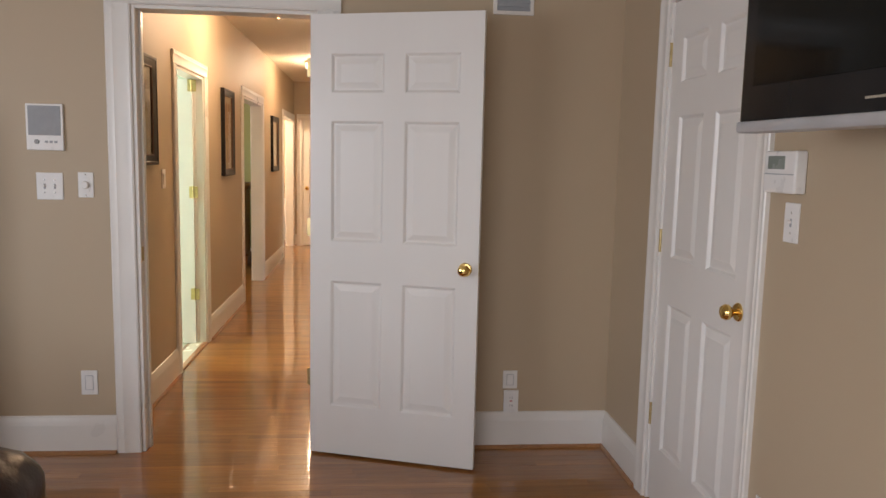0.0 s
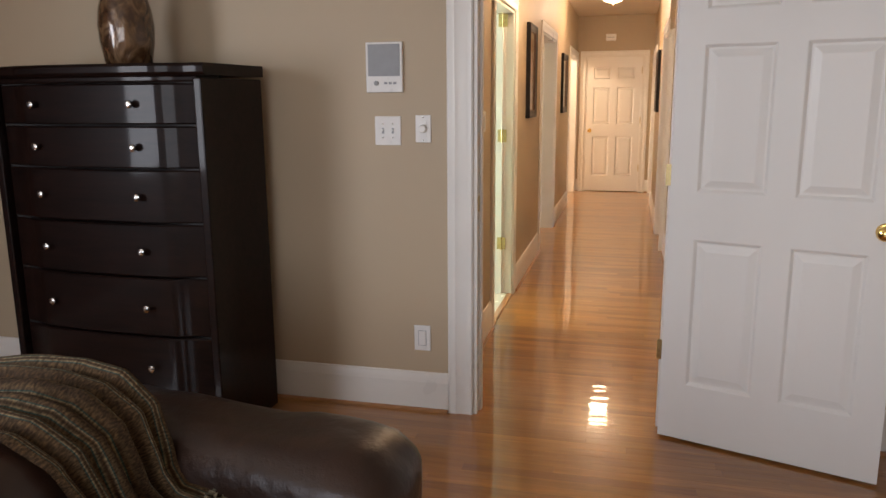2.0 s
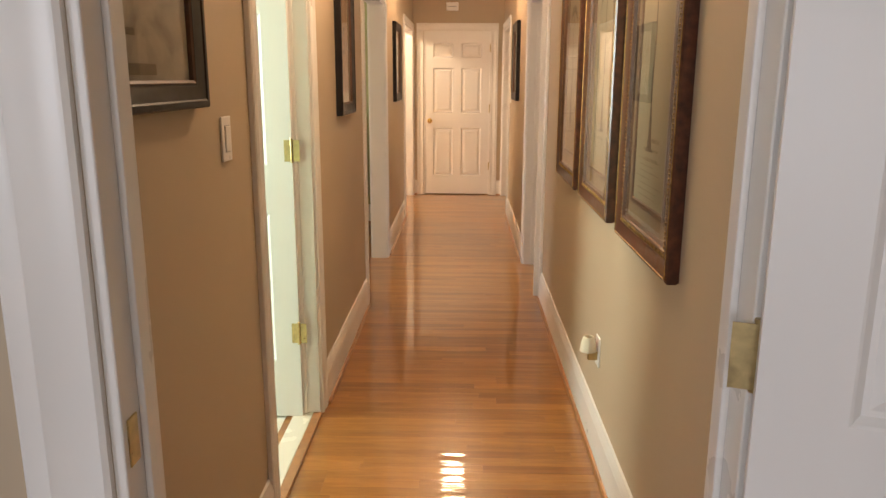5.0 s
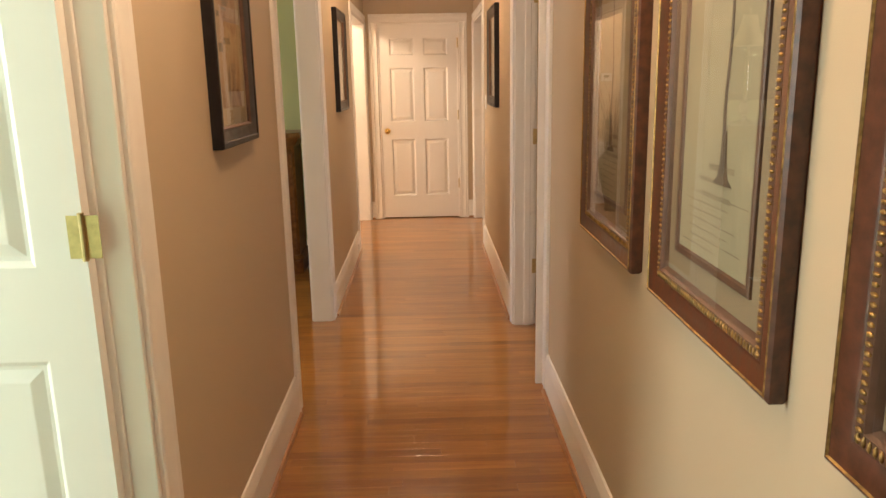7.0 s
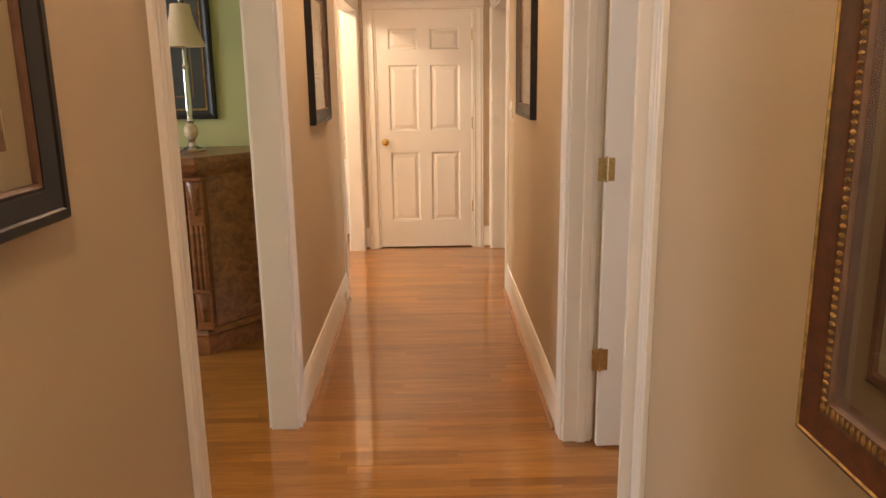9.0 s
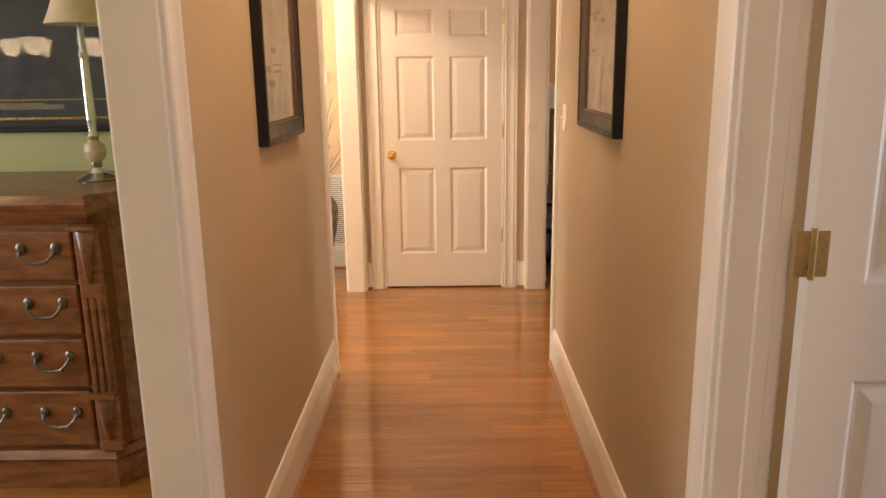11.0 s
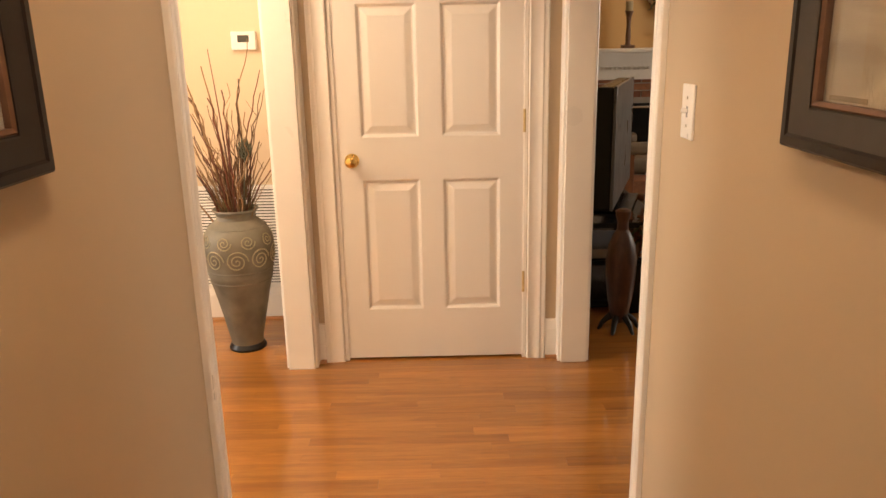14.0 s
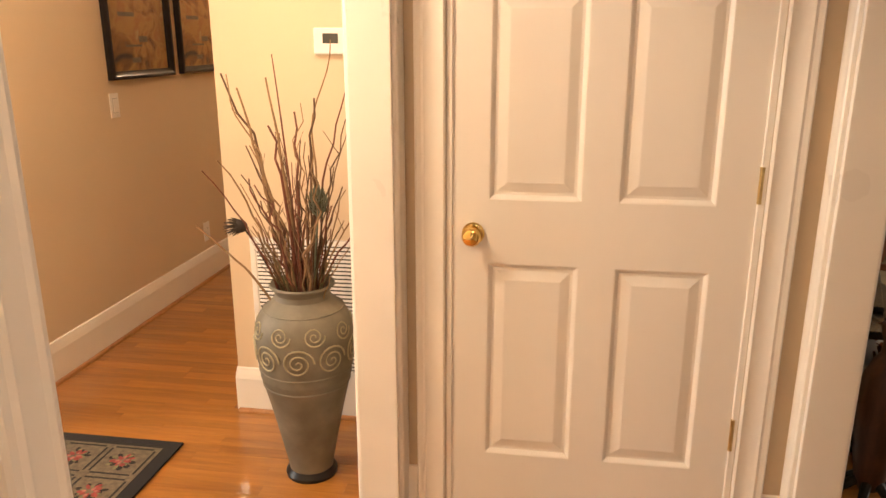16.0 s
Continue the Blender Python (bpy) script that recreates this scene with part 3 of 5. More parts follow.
def ornate_picture(y0, y1, z0, z1, kind):
    w, h = y1 - y0, z1 - z0
    p = thing("framed_print", "large mahogany and gilt framed botanical print behind glass", "picture", group="ornate prints on the hall wall")
    p.matrix_world = on_wall(XN - 0.005, (y0 + y1) / 2, (z0 + z1) / 2, "-x")
    part("frame", rings(w, h, [(0.004, -0.005), (0, 0.004), (0, 0.026), (0.006, 0.031), (0.012, 0.029), (0.046, 0.023), (0.052, 0.018)]), WALNUT, p, "mottled mahogany frame", 30)
    part("outer_gilt", rings(w, h, [(0.0075, 0.0295), (0.010, 0.0325), (0.0125, 0.0295)]), GILT, p, "worn gilt line")
    part("bead_bed", rings(w, h, [(0.050, 0.016), (0.052, 0.0215), (0.070, 0.0215), (0.080, 0.010), (0.082, 0.004)]), FILLET, p)
    bm = bmesh.new()
    for side in range(4):
        length = (w if side % 2 == 0 else h) - 2 * 0.054
        count = int(length / 0.0125)
        for i in range(count):
            u = -length / 2 + (i + 0.5) * length / count
            if side == 0:
                c3 = (u, -0.0225, -h / 2 + 0.061)
            elif side == 2:
                c3 = (u, -0.0225, h / 2 - 0.061)
            else:
                c3 = ((w / 2 - 0.061) * (1 if side == 1 else -1), -0.0225, u)
            sx, sz = (0.004, 0.0085) if side % 2 == 0 else (0.0085, 0.004)
            bmesh.ops.create_icosphere(bm, subdivisions=1, radius=1, matrix=Matrix.Translation(c3) @ Matrix.Diagonal((sx, 0.003, sz, 1)))
    part("beading", bm, GILT, p, "gilt rope beading", 60)
    part("mat", sheet(-w / 2 + 0.08, w / 2 - 0.08, -h / 2 + 0.08, h / 2 - 0.08, 0.006), MAT, p, "beige mat board")
    iw, ih = w - 0.30, h - 0.30
    f = rings(iw + 0.036, ih + 0.036, [(0, 0.006), (0, 0.011), (0.004, 0.013), (0.014, 0.012), (0.018, 0.007)])
    part("fillet", f, FILLET, p, "brown inner fillet")
    art = part("print", sheet(-iw / 2, iw / 2, -ih / 2, ih / 2, 0.0075), PAPER, p, "cream sepia print")
    rng = random.Random(kind)
    bm = bmesh.new()
    tx = rng.uniform(-0.03, 0.04)
    base = -ih / 2 + 0.12 + 0.04 * rng.random()
    pts = [(tx + 0.006 * math.sin(i * 0.9 + kind), -0.0082, base + i * (ih * 0.72) / 12) for i in range(13)]
    tube(bm, pts, 0.010, 6, 0.45)
    lathe([(0.045, 0), (0.026, 0.012), (0.017, 0.04), (0.011, 0.10)], 10, (tx, -0.0075, base), bm)
    bmesh.ops.scale(bm, vec=(1, 0.1, 1), space=Matrix.Translation((0, 0.0078, 0)), verts=bm.verts)
    for i in range(9):
        a = math.pi * (0.05 + 0.9 * i / 8)
        top = Vector(pts[-1])
        leaf = [top + Vector((math.cos(a) * s * 0.13, 0, math.sin(a) * s * 0.1 - s * s * 0.09)) for s in (0, 0.25, 0.5, 0.75, 1.0)]
        prev = None
        for j, q in enumerate(leaf):
            half = 0.010 * (1 - abs(j - 1.6) / 3)
            two = [bm.verts.new((q.x, -0.0081, q.z + half)), bm.verts.new((q.x, -0.0081, q.z - half))]
            if prev:
                bm.faces.new((prev[0], prev[1], two[1], two[0]))
            prev = two
    part("palm_drawing", bm, INK, art, "sepia palm tree drawing", 0)
    bm = bmesh.new()
    for i in range(7):
        zz = -ih / 2 + 0.02 + i * 0.018
        a = -iw / 2 + 0.02 + rng.random() * 0.05
        box(bm, a, a + iw * rng.uniform(0.45, 0.8), -0.0081, -0.0077, zz, zz + 0.0025)
    for sx, sw, sz, sh in ((-0.06, 0.14, 0.075, 0.010), (-0.08, 0.16, 0.105, 0.008), (-0.03, 0.12, 0.13, 0.012)):
        box(bm, sx, sx + sw, -0.0080, -0.0077, -ih / 2 + sz + 0.05, -ih / 2 + sz + sh + 0.05)
    part("ground_lines", bm, WASH, art, "", 0)
    g = part("glass", pane(w / 2 - 0.075, h / 2 - 0.075, 0.0165), PANE, p, "clear picture glass", 0)
    g.visible_shadow = False
    return p


def black_picture(m, w, h, label, art_kind, fw=0.06, group="", lip=True, mat=0.0):
    p = thing("framed_picture", label, "picture", group=group)
    p.matrix_world = m
    part("frame", rings(w, h, [(0, 0.0), (0, 0.030), (0.004, 0.034), (0.016, 0.034), (0.020, 0.031), (fw - 0.006, 0.020), (fw, 0.018), (fw, 0.006)]), BLACKFRAME, p, "black wooden frame", 30)
    if lip:
        part("inner_lip", rings(w, h, [(0.021, 0.0312), (0.026, 0.0300), (fw - 0.012, 0.0225), (fw - 0.009, 0.0222)]), LIPGREY, p)
        part("inner_bead", rings(w, h, [(fw - 0.009, 0.019), (fw - 0.004, 0.0225), (fw + 0.002, 0.019), (fw + 0.002, 0.006)]), FILLET, p, "reddish brown inner bead")
    iw, ih = w - 2 * fw, h - 2 * fw
    if mat:
        part("mat", rings(iw, ih, [(0, 0.0105), (mat, 0.0105), (mat, 0.0085)]), CREAM_MAT, p, "cream mat board", 0)
        iw, ih = iw - 2 * mat, ih - 2 * mat
    art = part("print", sheet(-iw / 2, iw / 2, -ih / 2, ih / 2, 0.009), ART[art_kind], p)
    rng = random.Random(len(label) + art_kind)
    for i in range(6):
        a, z = rng.uniform(-iw / 2, 0), rng.uniform(-ih / 2, ih / 2 * 0.5)
        bm = slab(a, min(iw / 2, a + rng.uniform(0.1, 0.4) * iw), -0.0096 - i * 0.00005, -0.0091, z, min(ih / 2, z + rng.uniform(0.004, 0.03)), 0)
        part("brush_mark", bm, WASH, art, "", 0)
    g = part("glass", pane(iw / 2 + mat + 0.002, ih / 2 + mat + 0.002, 0.0145), PANE, p, "clear picture glass", 0)
    g.visible_shadow = False
    return p


def art(name, stops, scale, stretch):
    m, n, b = nodes(name)
    v = node(n, "ShaderNodeTexNoise", Scale=scale, Detail=4.0, Distortion=1.2)
    n.links.new(coords(n, stretch), v.inputs["Vector"])
    r = ramp(n, v.outputs[0], stops)
    n.links.new(r.outputs[0], b.inputs["Base Color"])
    b.inputs["Roughness"].default_value = 0.7
    return m


ART = [art("grey_sepia_print", [(0.3, (0.30, 0.25, 0.18)), (0.5, (0.46, 0.40, 0.29)), (0.7, (0.55, 0.48, 0.35))], 4, (1, 1, 2)),
       art("warm_brown_print", [(0.3, (0.20, 0.09, 0.04)), (0.48, (0.42, 0.26, 0.13)), (0.6, (0.50, 0.36, 0.2)), (0.75, (0.16, 0.10, 0.07))], 5, (1.4, 1, 1)),
       art("abstract_ochre_print", [(0.28, (0.06, 0.045, 0.03)), (0.42, (0.38, 0.17, 0.05)), (0.52, (0.58, 0.34, 0.11)), (0.62, (0.50, 0.22, 0.07)), (0.74, (0.62, 0.45, 0.2))], 6, (1.0, 1, 1.3)),
       art("dark_slate_print", [(0.3, (0.02, 0.022, 0.025)), (0.6, (0.05, 0.052, 0.055)), (0.8, (0.09, 0.08, 0.07))], 4, (1, 1, 1))]


def plate(name, m, w, h, label, category, kind):
    """A wall plate with toggles, a dial or outlets."""
    p = thing(name, label, category)
    p.matrix_world = m
    part("cover", slab(-w / 2, w / 2, -0.006, 0, -h / 2, h / 2, 0.0025), PLASTIC, p)
    if kind in ("toggle", "toggles"):
        for tx in ((0,) if kind == "toggle" else (-0.023, 0.023)):
            part("slot", slab(tx - 0.005, tx + 0.005, -0.0066, -0.004, -0.012, 0.012, 0), GREY, p)
            tg = slab(tx - 0.0038, tx + 0.0038, -0.019, -0.005, -0.002, 0.007, 0.0012)
            part("toggle", tg, PLASTIC, p, "white toggle lever")
            for z in (-0.03, 0.03):
                part("screw", slab(tx - 0.003, tx + 0.003, -0.0072, -0.005, z - 0.003, z + 0.003, 0.0008), CHROME, p)
    elif kind == "dial":
        part("plate_insert", slab(-w * 0.24, w * 0.24, -0.008, -0.005, -h * 0.29, h * 0.29, 0.001), PLASTIC, p)
        bm = lathe([(0.019, 0), (0.019, 0.006), (0.016, 0.016), (0.013, 0.018), (0, 0.018)], 24, close=False)
        bmesh.ops.transform(bm, matrix=Matrix.Translation((0, -0.007, 0)) @ Matrix.Rotation(radians(90), 4, "X"), verts=bm.verts)
        part("dial", bm, PLASTIC, p, "round white dimmer dial")
        for z in (-h * 0.42, h * 0.42):
            part("screw", slab(-0.003, 0.003, -0.0072, -0.005, z - 0.003, z + 0.003, 0.0008), CHROME, p)
    elif kind == "rocker":
        part("rocker", slab(-w * 0.22, w * 0.22, -0.0095, -0.005, -h * 0.28, h * 0.28, 0.0015), PLASTIC, p)
        part("rocker_gap", rings(w * 0.5, h * 0.6, [(0, 0.0055), (0, 0.0068), (0.002, 0.0068)]), GREY, p)
    elif kind == "outlet":
        for z in (-0.02, 0.02):
            part("socket", slab(-0.017, 0.017, -0.0085, -0.005, z - 0.014, z + 0.014, 0.004), PLASTIC, p)
            for sx in (-0.006, 0.006):
                part("slot", slab(sx - 0.001, sx + 0.001, -0.0089, -0.008, z - 0.002, z + 0.007, 0), BLACKGAP, p)
    elif kind == "gfci":
        part("socket", slab(-0.017, 0.017, -0.0085, -0.005, -0.034, 0.034, 0.003), PLASTIC, p)
        part("test_button", slab(-0.007, 0.007, -0.0105, -0.008, 0.001, 0.007, 0.001), plain("red_button", (0.5, 0.05, 0.04), 0.4), p, "red test button")
        for z in (-0.022, 0.02):
            for sx in (-0.006, 0.006):
                part("slot", slab(sx - 0.001, sx + 0.001, -0.0089, -0.008, z - 0.004, z + 0.004, 0), BLACKGAP, p)
    return p


# ---- hall: ceiling lights ----
FROST = glowing("lit_frosted_glass", (1.0, 0.78, 0.5), 7.0)


def ceiling_light(at):
    t = thing("ceiling_light", "lit frosted glass dome ceiling light with a brass rim", "ceiling light", at, "ceiling lights")
    part("base_plate", lathe([(0.0, 0), (0.15, 0), (0.155, -0.012), (0.15, -0.03), (0.12, -0.034), (0, -0.034)][::-1], 32, close=False), DULL_BRASS, t)
    part("shade", lathe([(0.135, -0.03), (0.14, -0.05), (0.13, -0.085), (0.10, -0.115), (0.055, -0.132), (0.012, -0.138), (0.0, -0.138)], 32, close=False), FROST, t, "glowing frosted glass dome").visible_shadow = False
    part("finial", lathe([(0.0, -0.163), (0.008, -0.158), (0.010, -0.150), (0.006, -0.142), (0.012, -0.137), (0, -0.136)], 14, close=False), DULL_BRASS, t)
    return t


# the third one is unseen, made up to go with the passage light
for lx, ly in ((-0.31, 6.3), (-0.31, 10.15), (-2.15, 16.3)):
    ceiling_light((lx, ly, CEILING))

# ---- bedroom: dresser ----
dresser = thing("dresser", "tall espresso brown bow-front chest of drawers with round nickel knobs", "dresser", (-2.205, 4.095, 0), "", -2.5)
dresser.scale = (1.02, 0.93, 1.03)


def bow(x):
    """How far the dresser's front stands out, across its width."""
    u = min(1.0, abs(x) / 0.47)
    if u < 0.70:
        return 0.056 - 0.016 * (u / 0.70) ** 2
    return 0.040 * max(0.0, 1 - (u - 0.70) / 0.30) ** 1.7


def bowed(x0, x1, z0, z1, front, back, steps=40, round_off=0.006):
    bm = bmesh.new()
    xs = [x0 + (x1 - x0) * i / steps for i in range(steps + 1)]
    prev = None
    for x in xs:
        e = 0.006 if x in (xs[0], xs[-1]) else 0.0
        f = -(front + bow(x)) + e
        q = [bm.verts.new(p) for p in ((x, -back, z0), (x, f + round_off, z0), (x, f, z0 + round_off), (x, f, z1 - round_off), (x, f + round_off, z1), (x, -back, z1))]
        if prev:
            for i in range(6):
                bm.faces.new((prev[i], prev[(i + 1) % 6], q[(i + 1) % 6], q[i]))
        else:
            bm.faces.new(q)
        prev = q
    bm.faces.new(prev[::-1])
    return bm


part("side_panel", slab(-0.52, -0.485, -0.50, 0, 0.0, 1.50, 0.006), ESPRESSO, dresser)
part("side_panel", slab(0.485, 0.52, -0.50, 0, 0.0, 1.50, 0.006), ESPRESSO, dresser)
part("back_panel", slab(-0.485, 0.485, -0.02, -0.004, 0.06, 1.50, 0), ESPRESSO, dresser)
part("carcass", slab(-0.485, 0.485, -0.455, -0.02, 0.06, 1.50, 0), BLACKGAP, dresser)
part("top_rail", bowed(-0.485, 0.485, 1.485, 1.51, 0.478, 0.3), ESPRESSO, dresser)
part("top", bowed(-0.53, 0.53, 1.51, 1.556, 0.500, -0.0, 42, 0.012), ESPRESSO, dresser, "overhanging bowed top")
part("plinth", bowed(-0.485, 0.485, 0.02, 0.18, 0.465, 0.3), ESPRESSO, dresser)
drawers = [(1.323, 1.480), (1.150, 1.315), (0.931, 1.142), (0.708, 0.923), (0.455, 0.700), (0.19, 0.447)]
for z0, z1 in drawers:
    dr = part("drawer", bowed(-0.478, 0.478, z0, z1, 0.470, 0.42), ESPRESSO, dresser)
    for sx in (-0.265, 0.215):
        bm = lathe([(0.007, 0), (0.007, 0.012), (0.013, 0.017), (0.0165, 0.024), (0.015, 0.031), (0.008, 0.036), (0, 0.037)], 18, close=False)
        bmesh.ops.transform(bm, matrix=Matrix.Translation((sx, -(0.470 + bow(sx)), (z0 + z1) / 2)) @ Matrix.Rotation(radians(90), 4, "X"), verts=bm.verts)
        part("knob", bm, CHROME, dr, "round nickel knob")

# amber glass vase on it
m, n, b = nodes("mottled_amber_glass")
vn = node(n, "ShaderNodeTexNoise", Scale=13.0, Detail=5.0, Distortion=2.5)
at = coords(n, (1, 1, 0.7))
n.links.new(at, vn.inputs["Vector"])
r = ramp(n, vn.outputs[0], [(0.36, (0.062, 0.030, 0.015)), (0.5, (0.115, 0.060, 0.027)), (0.64, (0.20, 0.118, 0.06))])
n.links.new(r.outputs[0], b.inputs["Base Color"])
b.inputs["Roughness"].default_value, b.inputs["Coat Weight"].default_value, b.inputs["Metallic"].default_value = 0.14, 0.8, 0.2
bp = node(n, "ShaderNodeBump", Strength=0.9, Distance=0.006)
n.links.new(vn.outputs[0], bp.inputs["Height"]), n.links.new(bp.outputs[0], b.inputs["Normal"])
single("glass_vase", lathe([(0.0, 0.0), (0.088, 0.0), (0.098, 0.02), (0.112, 0.10), (0.116, 0.17), (0.108, 0.24), (0.088, 0.31), (0.062, 0.37), (0.050, 0.41), (0.052, 0.45), (0.075, 0.49), (0.07, 0.488), (0.047, 0.45), (0.045, 0.41)], 36, close=False),
       m, "mottled amber glass vase on top of the dresser", "vase", at=pose(-2.19, 3.86, 1.603))

# ---- bedroom: leather sofa with a throw ----
m, n, b = nodes("dark_brown_leather")
at = coords(n)
v1, v2 = node(n, "ShaderNodeTexNoise", Scale=5.0, Detail=6.0), node(n, "ShaderNodeTexVoronoi", Scale=190.0)
n.links.new(at, v1.inputs["Vector"]), n.links.new(at, v2.inputs["Vector"])
r = ramp(n, v1.outputs[0], [(0.3, (0.019, 0.009, 0.006)), (0.7, (0.044, 0.0215, 0.014))])
n.links.new(r.outputs[0], b.inputs["Base Color"])
b.inputs["Roughness"].default_value = 0.36
bp, bq = node(n, "ShaderNodeBump", Strength=0.25, Distance=0.001), node(n, "ShaderNodeBump", Strength=0.8, Distance=0.022)
n.links.new(v2.outputs[0], bp.inputs["Height"]), n.links.new(v1.outputs[0], bq.inputs["Height"])
n.links.new(bq.outputs[0], bp.inputs["Normal"]), n.links.new(bp.outputs[0], b.inputs["Normal"])
LEATHER = m


def cushion(x0, x1, y0, y1, z0, z1, bevel, sag=0.012, seed=1, drop=0.0):
    """A padded block with round edges and slack leather; drop: how far its top falls towards +x."""
    bm = bmesh.new()
    bmesh.ops.create_cube(bm, size=2.0)
    bmesh.ops.subdivide_edges(bm, edges=bm.edges[:], cuts=13, use_grid_fill=True)
    half = Vector(((x1 - x0) / 2, (y1 - y0) / 2, (z1 - z0) / 2))
    mid_c = Vector(((x0 + x1) / 2, (y0 + y1) / 2, (z0 + z1) / 2))
    r0 = min(bevel, *(h * 0.98 for h in half))
    for v in bm.verts:
        p = Vector((v.co.x * half.x, v.co.y * half.y, v.co.z * half.z))
        core = Vector([max(-(h - r0), min(h - r0, q)) for q, h in zip(p, half)])
        d = p - core
        p = core + d.normalized() * r0 if d.length > 1e-6 else p
        k = noise.noise(Vector((p.x * 4.1 + seed, p.y * 4.1, p.z * 4.1))) + 0.5 * noise.noise(Vector((p.x * 11 + seed, p.y * 11, p.z * 11)))
        up = (v.co.z + 1) / 2
        p.z += k * sag * up - drop * up * (v.co.x + 1) / 2
        p.x += k * sag * 0.6
        p.y += k * sag * 0.5
        v.co = p + mid_c
    return bm


sofa = thing("sofa", "dark brown leather sofa with rounded padded arms", "sofa", (0, 0, 0))
part("base", slab(-1.80, -0.62, 1.0, 2.72, 0.05, 0.30, 0.03), LEATHER, sofa)
part("armrest", cushion(-1.62, -0.552, 2.44, 2.80, 0.06, 0.675, 0.13, 0.014, 2, 0.075), LEATHER, sofa, "padded leather armrest")
part("armrest", cushion(-1.62, -0.535, 0.92, 1.28, 0.06, 0.675, 0.13, 0.014, 3, 0.075), LEATHER, sofa, "padded leather armrest")
part("backrest", cushion(-1.86, -1.36, 0.98, 2.70, 0.10, 0.74, 0.15, 0.015, 4), LEATHER, sofa)
part("back_cushion", cushion(-1.62, -1.18, 1.29, 1.86, 0.42, 0.78, 0.14, 0.015, 5), LEATHER, sofa)
part("back_cushion", cushion(-1.62, -1.18, 1.87, 2.46, 0.42, 0.78, 0.14, 0.015, 6), LEATHER, sofa)
part("seat_cushion", cushion(-1.36, -0.56, 1.29, 1.86, 0.27, 0.47, 0.07, 0.02, 7), LEATHER, sofa)
part("seat_cushion", cushion(-1.36, -0.56, 1.87, 2.44, 0.27, 0.47, 0.07, 0.02, 8), LEATHER, sofa)
for fx in (-1.72, -0.68):
    for fy in (1.06, 2.66):
        part("foot", lathe([(0.025, 0), (0.035, 0.05)], 14, (fx, fy, 0)), ESPRESSO, sofa)

m, n, b = nodes("woven_olive_brown_throw")
at = coords(n, (1, 1, 1), "UV")
sep = n.nodes.new("ShaderNodeSeparateXYZ")
n.links.new(at, sep.inputs[0])
wv = node(n, "ShaderNodeTexWave", Scale=2.2, Distortion=0.5, Detail=2.0)
wv.bands_direction = "X"
n.links.new(at, wv.inputs["Vector"])
mp = coords(n, (14, 70, 1), "UV")
fl = node(n, "ShaderNodeTexNoise", Scale=3.0, Detail=4.0)
n.links.new(mp, fl.inputs["Vector"])
stripe = ramp(n, wv.outputs[0], [(0.0, (0.11, 0.066, 0.034)), (0.5, (0.20, 0.13, 0.066)), (0.74, (0.17, 0.108, 0.06)), (0.84, (0.05, 0.14, 0.13)), (0.92, (0.46, 0.36, 0.22)), (1.0, (0.12, 0.072, 0.038))])
fleck = ramp(n, fl.outputs[0], [(0.38, (0.45, 0.42, 0.4)), (0.55, (1, 1, 1)), (0.68, (1.7, 1.6, 1.35))])
mx = n.nodes.new("ShaderNodeMix")
mx.data_type, mx.blend_type = "RGBA", "MULTIPLY"
mx.inputs["Factor"].default_value = 1.0
n.links.new(stripe.outputs[0], mx.inputs[6]), n.links.new(fleck.outputs[0], mx.inputs[7]), n.links.new(mx.outputs[2], b.inputs["Base Color"])
b.inputs["Roughness"].default_value = 0.9
bp = node(n, "ShaderNodeBump", Strength=0.8, Distance=0.004)
n.links.new(fl.outputs[0], bp.inputs["Height"]), n.links.new(bp.outputs[0], b.inputs["Normal"])
THROW = m
throw = thing("throw_blanket", "olive brown fringed woven throw draped over the sofa back", "blanket", (0, 0, 0))
spine = [(-1.905, 0.45), (-1.905, 0.66), (-1.86, 0.735), (-1.72, 0.755), (-1.56, 0.775), (-1.38, 0.785), (-1.27, 0.765), (-1.19, 0.70), (-1.172, 0.62), (-1.155, 0.55), (-1.12, 0.505), (-1.06, 0.49)]


def throw_point(u, v):
    """u across the throw, v along it."""
    f = v * (len(spine) - 1)
    i = min(int(f), len(spine) - 2)
    k = f - i
    x, z = (spine[i][j] * (1 - k) + spine[i + 1][j] * k for j in (0, 1))
    y_lo, y_hi = 2.02 + 0.20 * v * v, 2.53 - 0.09 * v
    y = y_lo + (y_hi - y_lo) * u
    fold = abs(math.sin(u * math.pi * 5.5 + 0.8 * math.sin(v * 3.0)))
    lift = 0.036 * fold * (0.5 + 0.5 * v) + 0.008 * noise.noise(Vector((u * 7, v * 9, 1.3)))
    dx = 0.0 if v < 0.45 else min(1.0, (v - 0.45) * 3.5)
    return Vector((x + lift * dx, y, z + lift * (1 - dx * 0.6) + 0.008))


bm = bmesh.new()
uvs = bm.loops.layers.uv.new("uv")
NU, NV = 60, 70
grid = [[bm.verts.new(throw_point(i / NU, j / NV)) for j in range(NV + 1)] for i in range(NU + 1)]
for i in range(NU):
    for j in range(NV):
        f = bm.faces.new((grid[i][j], grid[i + 1][j], grid[i + 1][j + 1], grid[i][j + 1]))
        for loop, (a, c2) in zip(f.loops, ((i, j), (i + 1, j), (i + 1, j + 1), (i, j + 1))):
            loop[uvs].uv = (a / NU, c2 / NV)
bmesh.ops.solidify(bm, geom=bm.faces[:], thickness=0.006)
part("cloth", bm, THROW, throw, "", 80)
rng = random.Random(5)
fringes = bmesh.new()
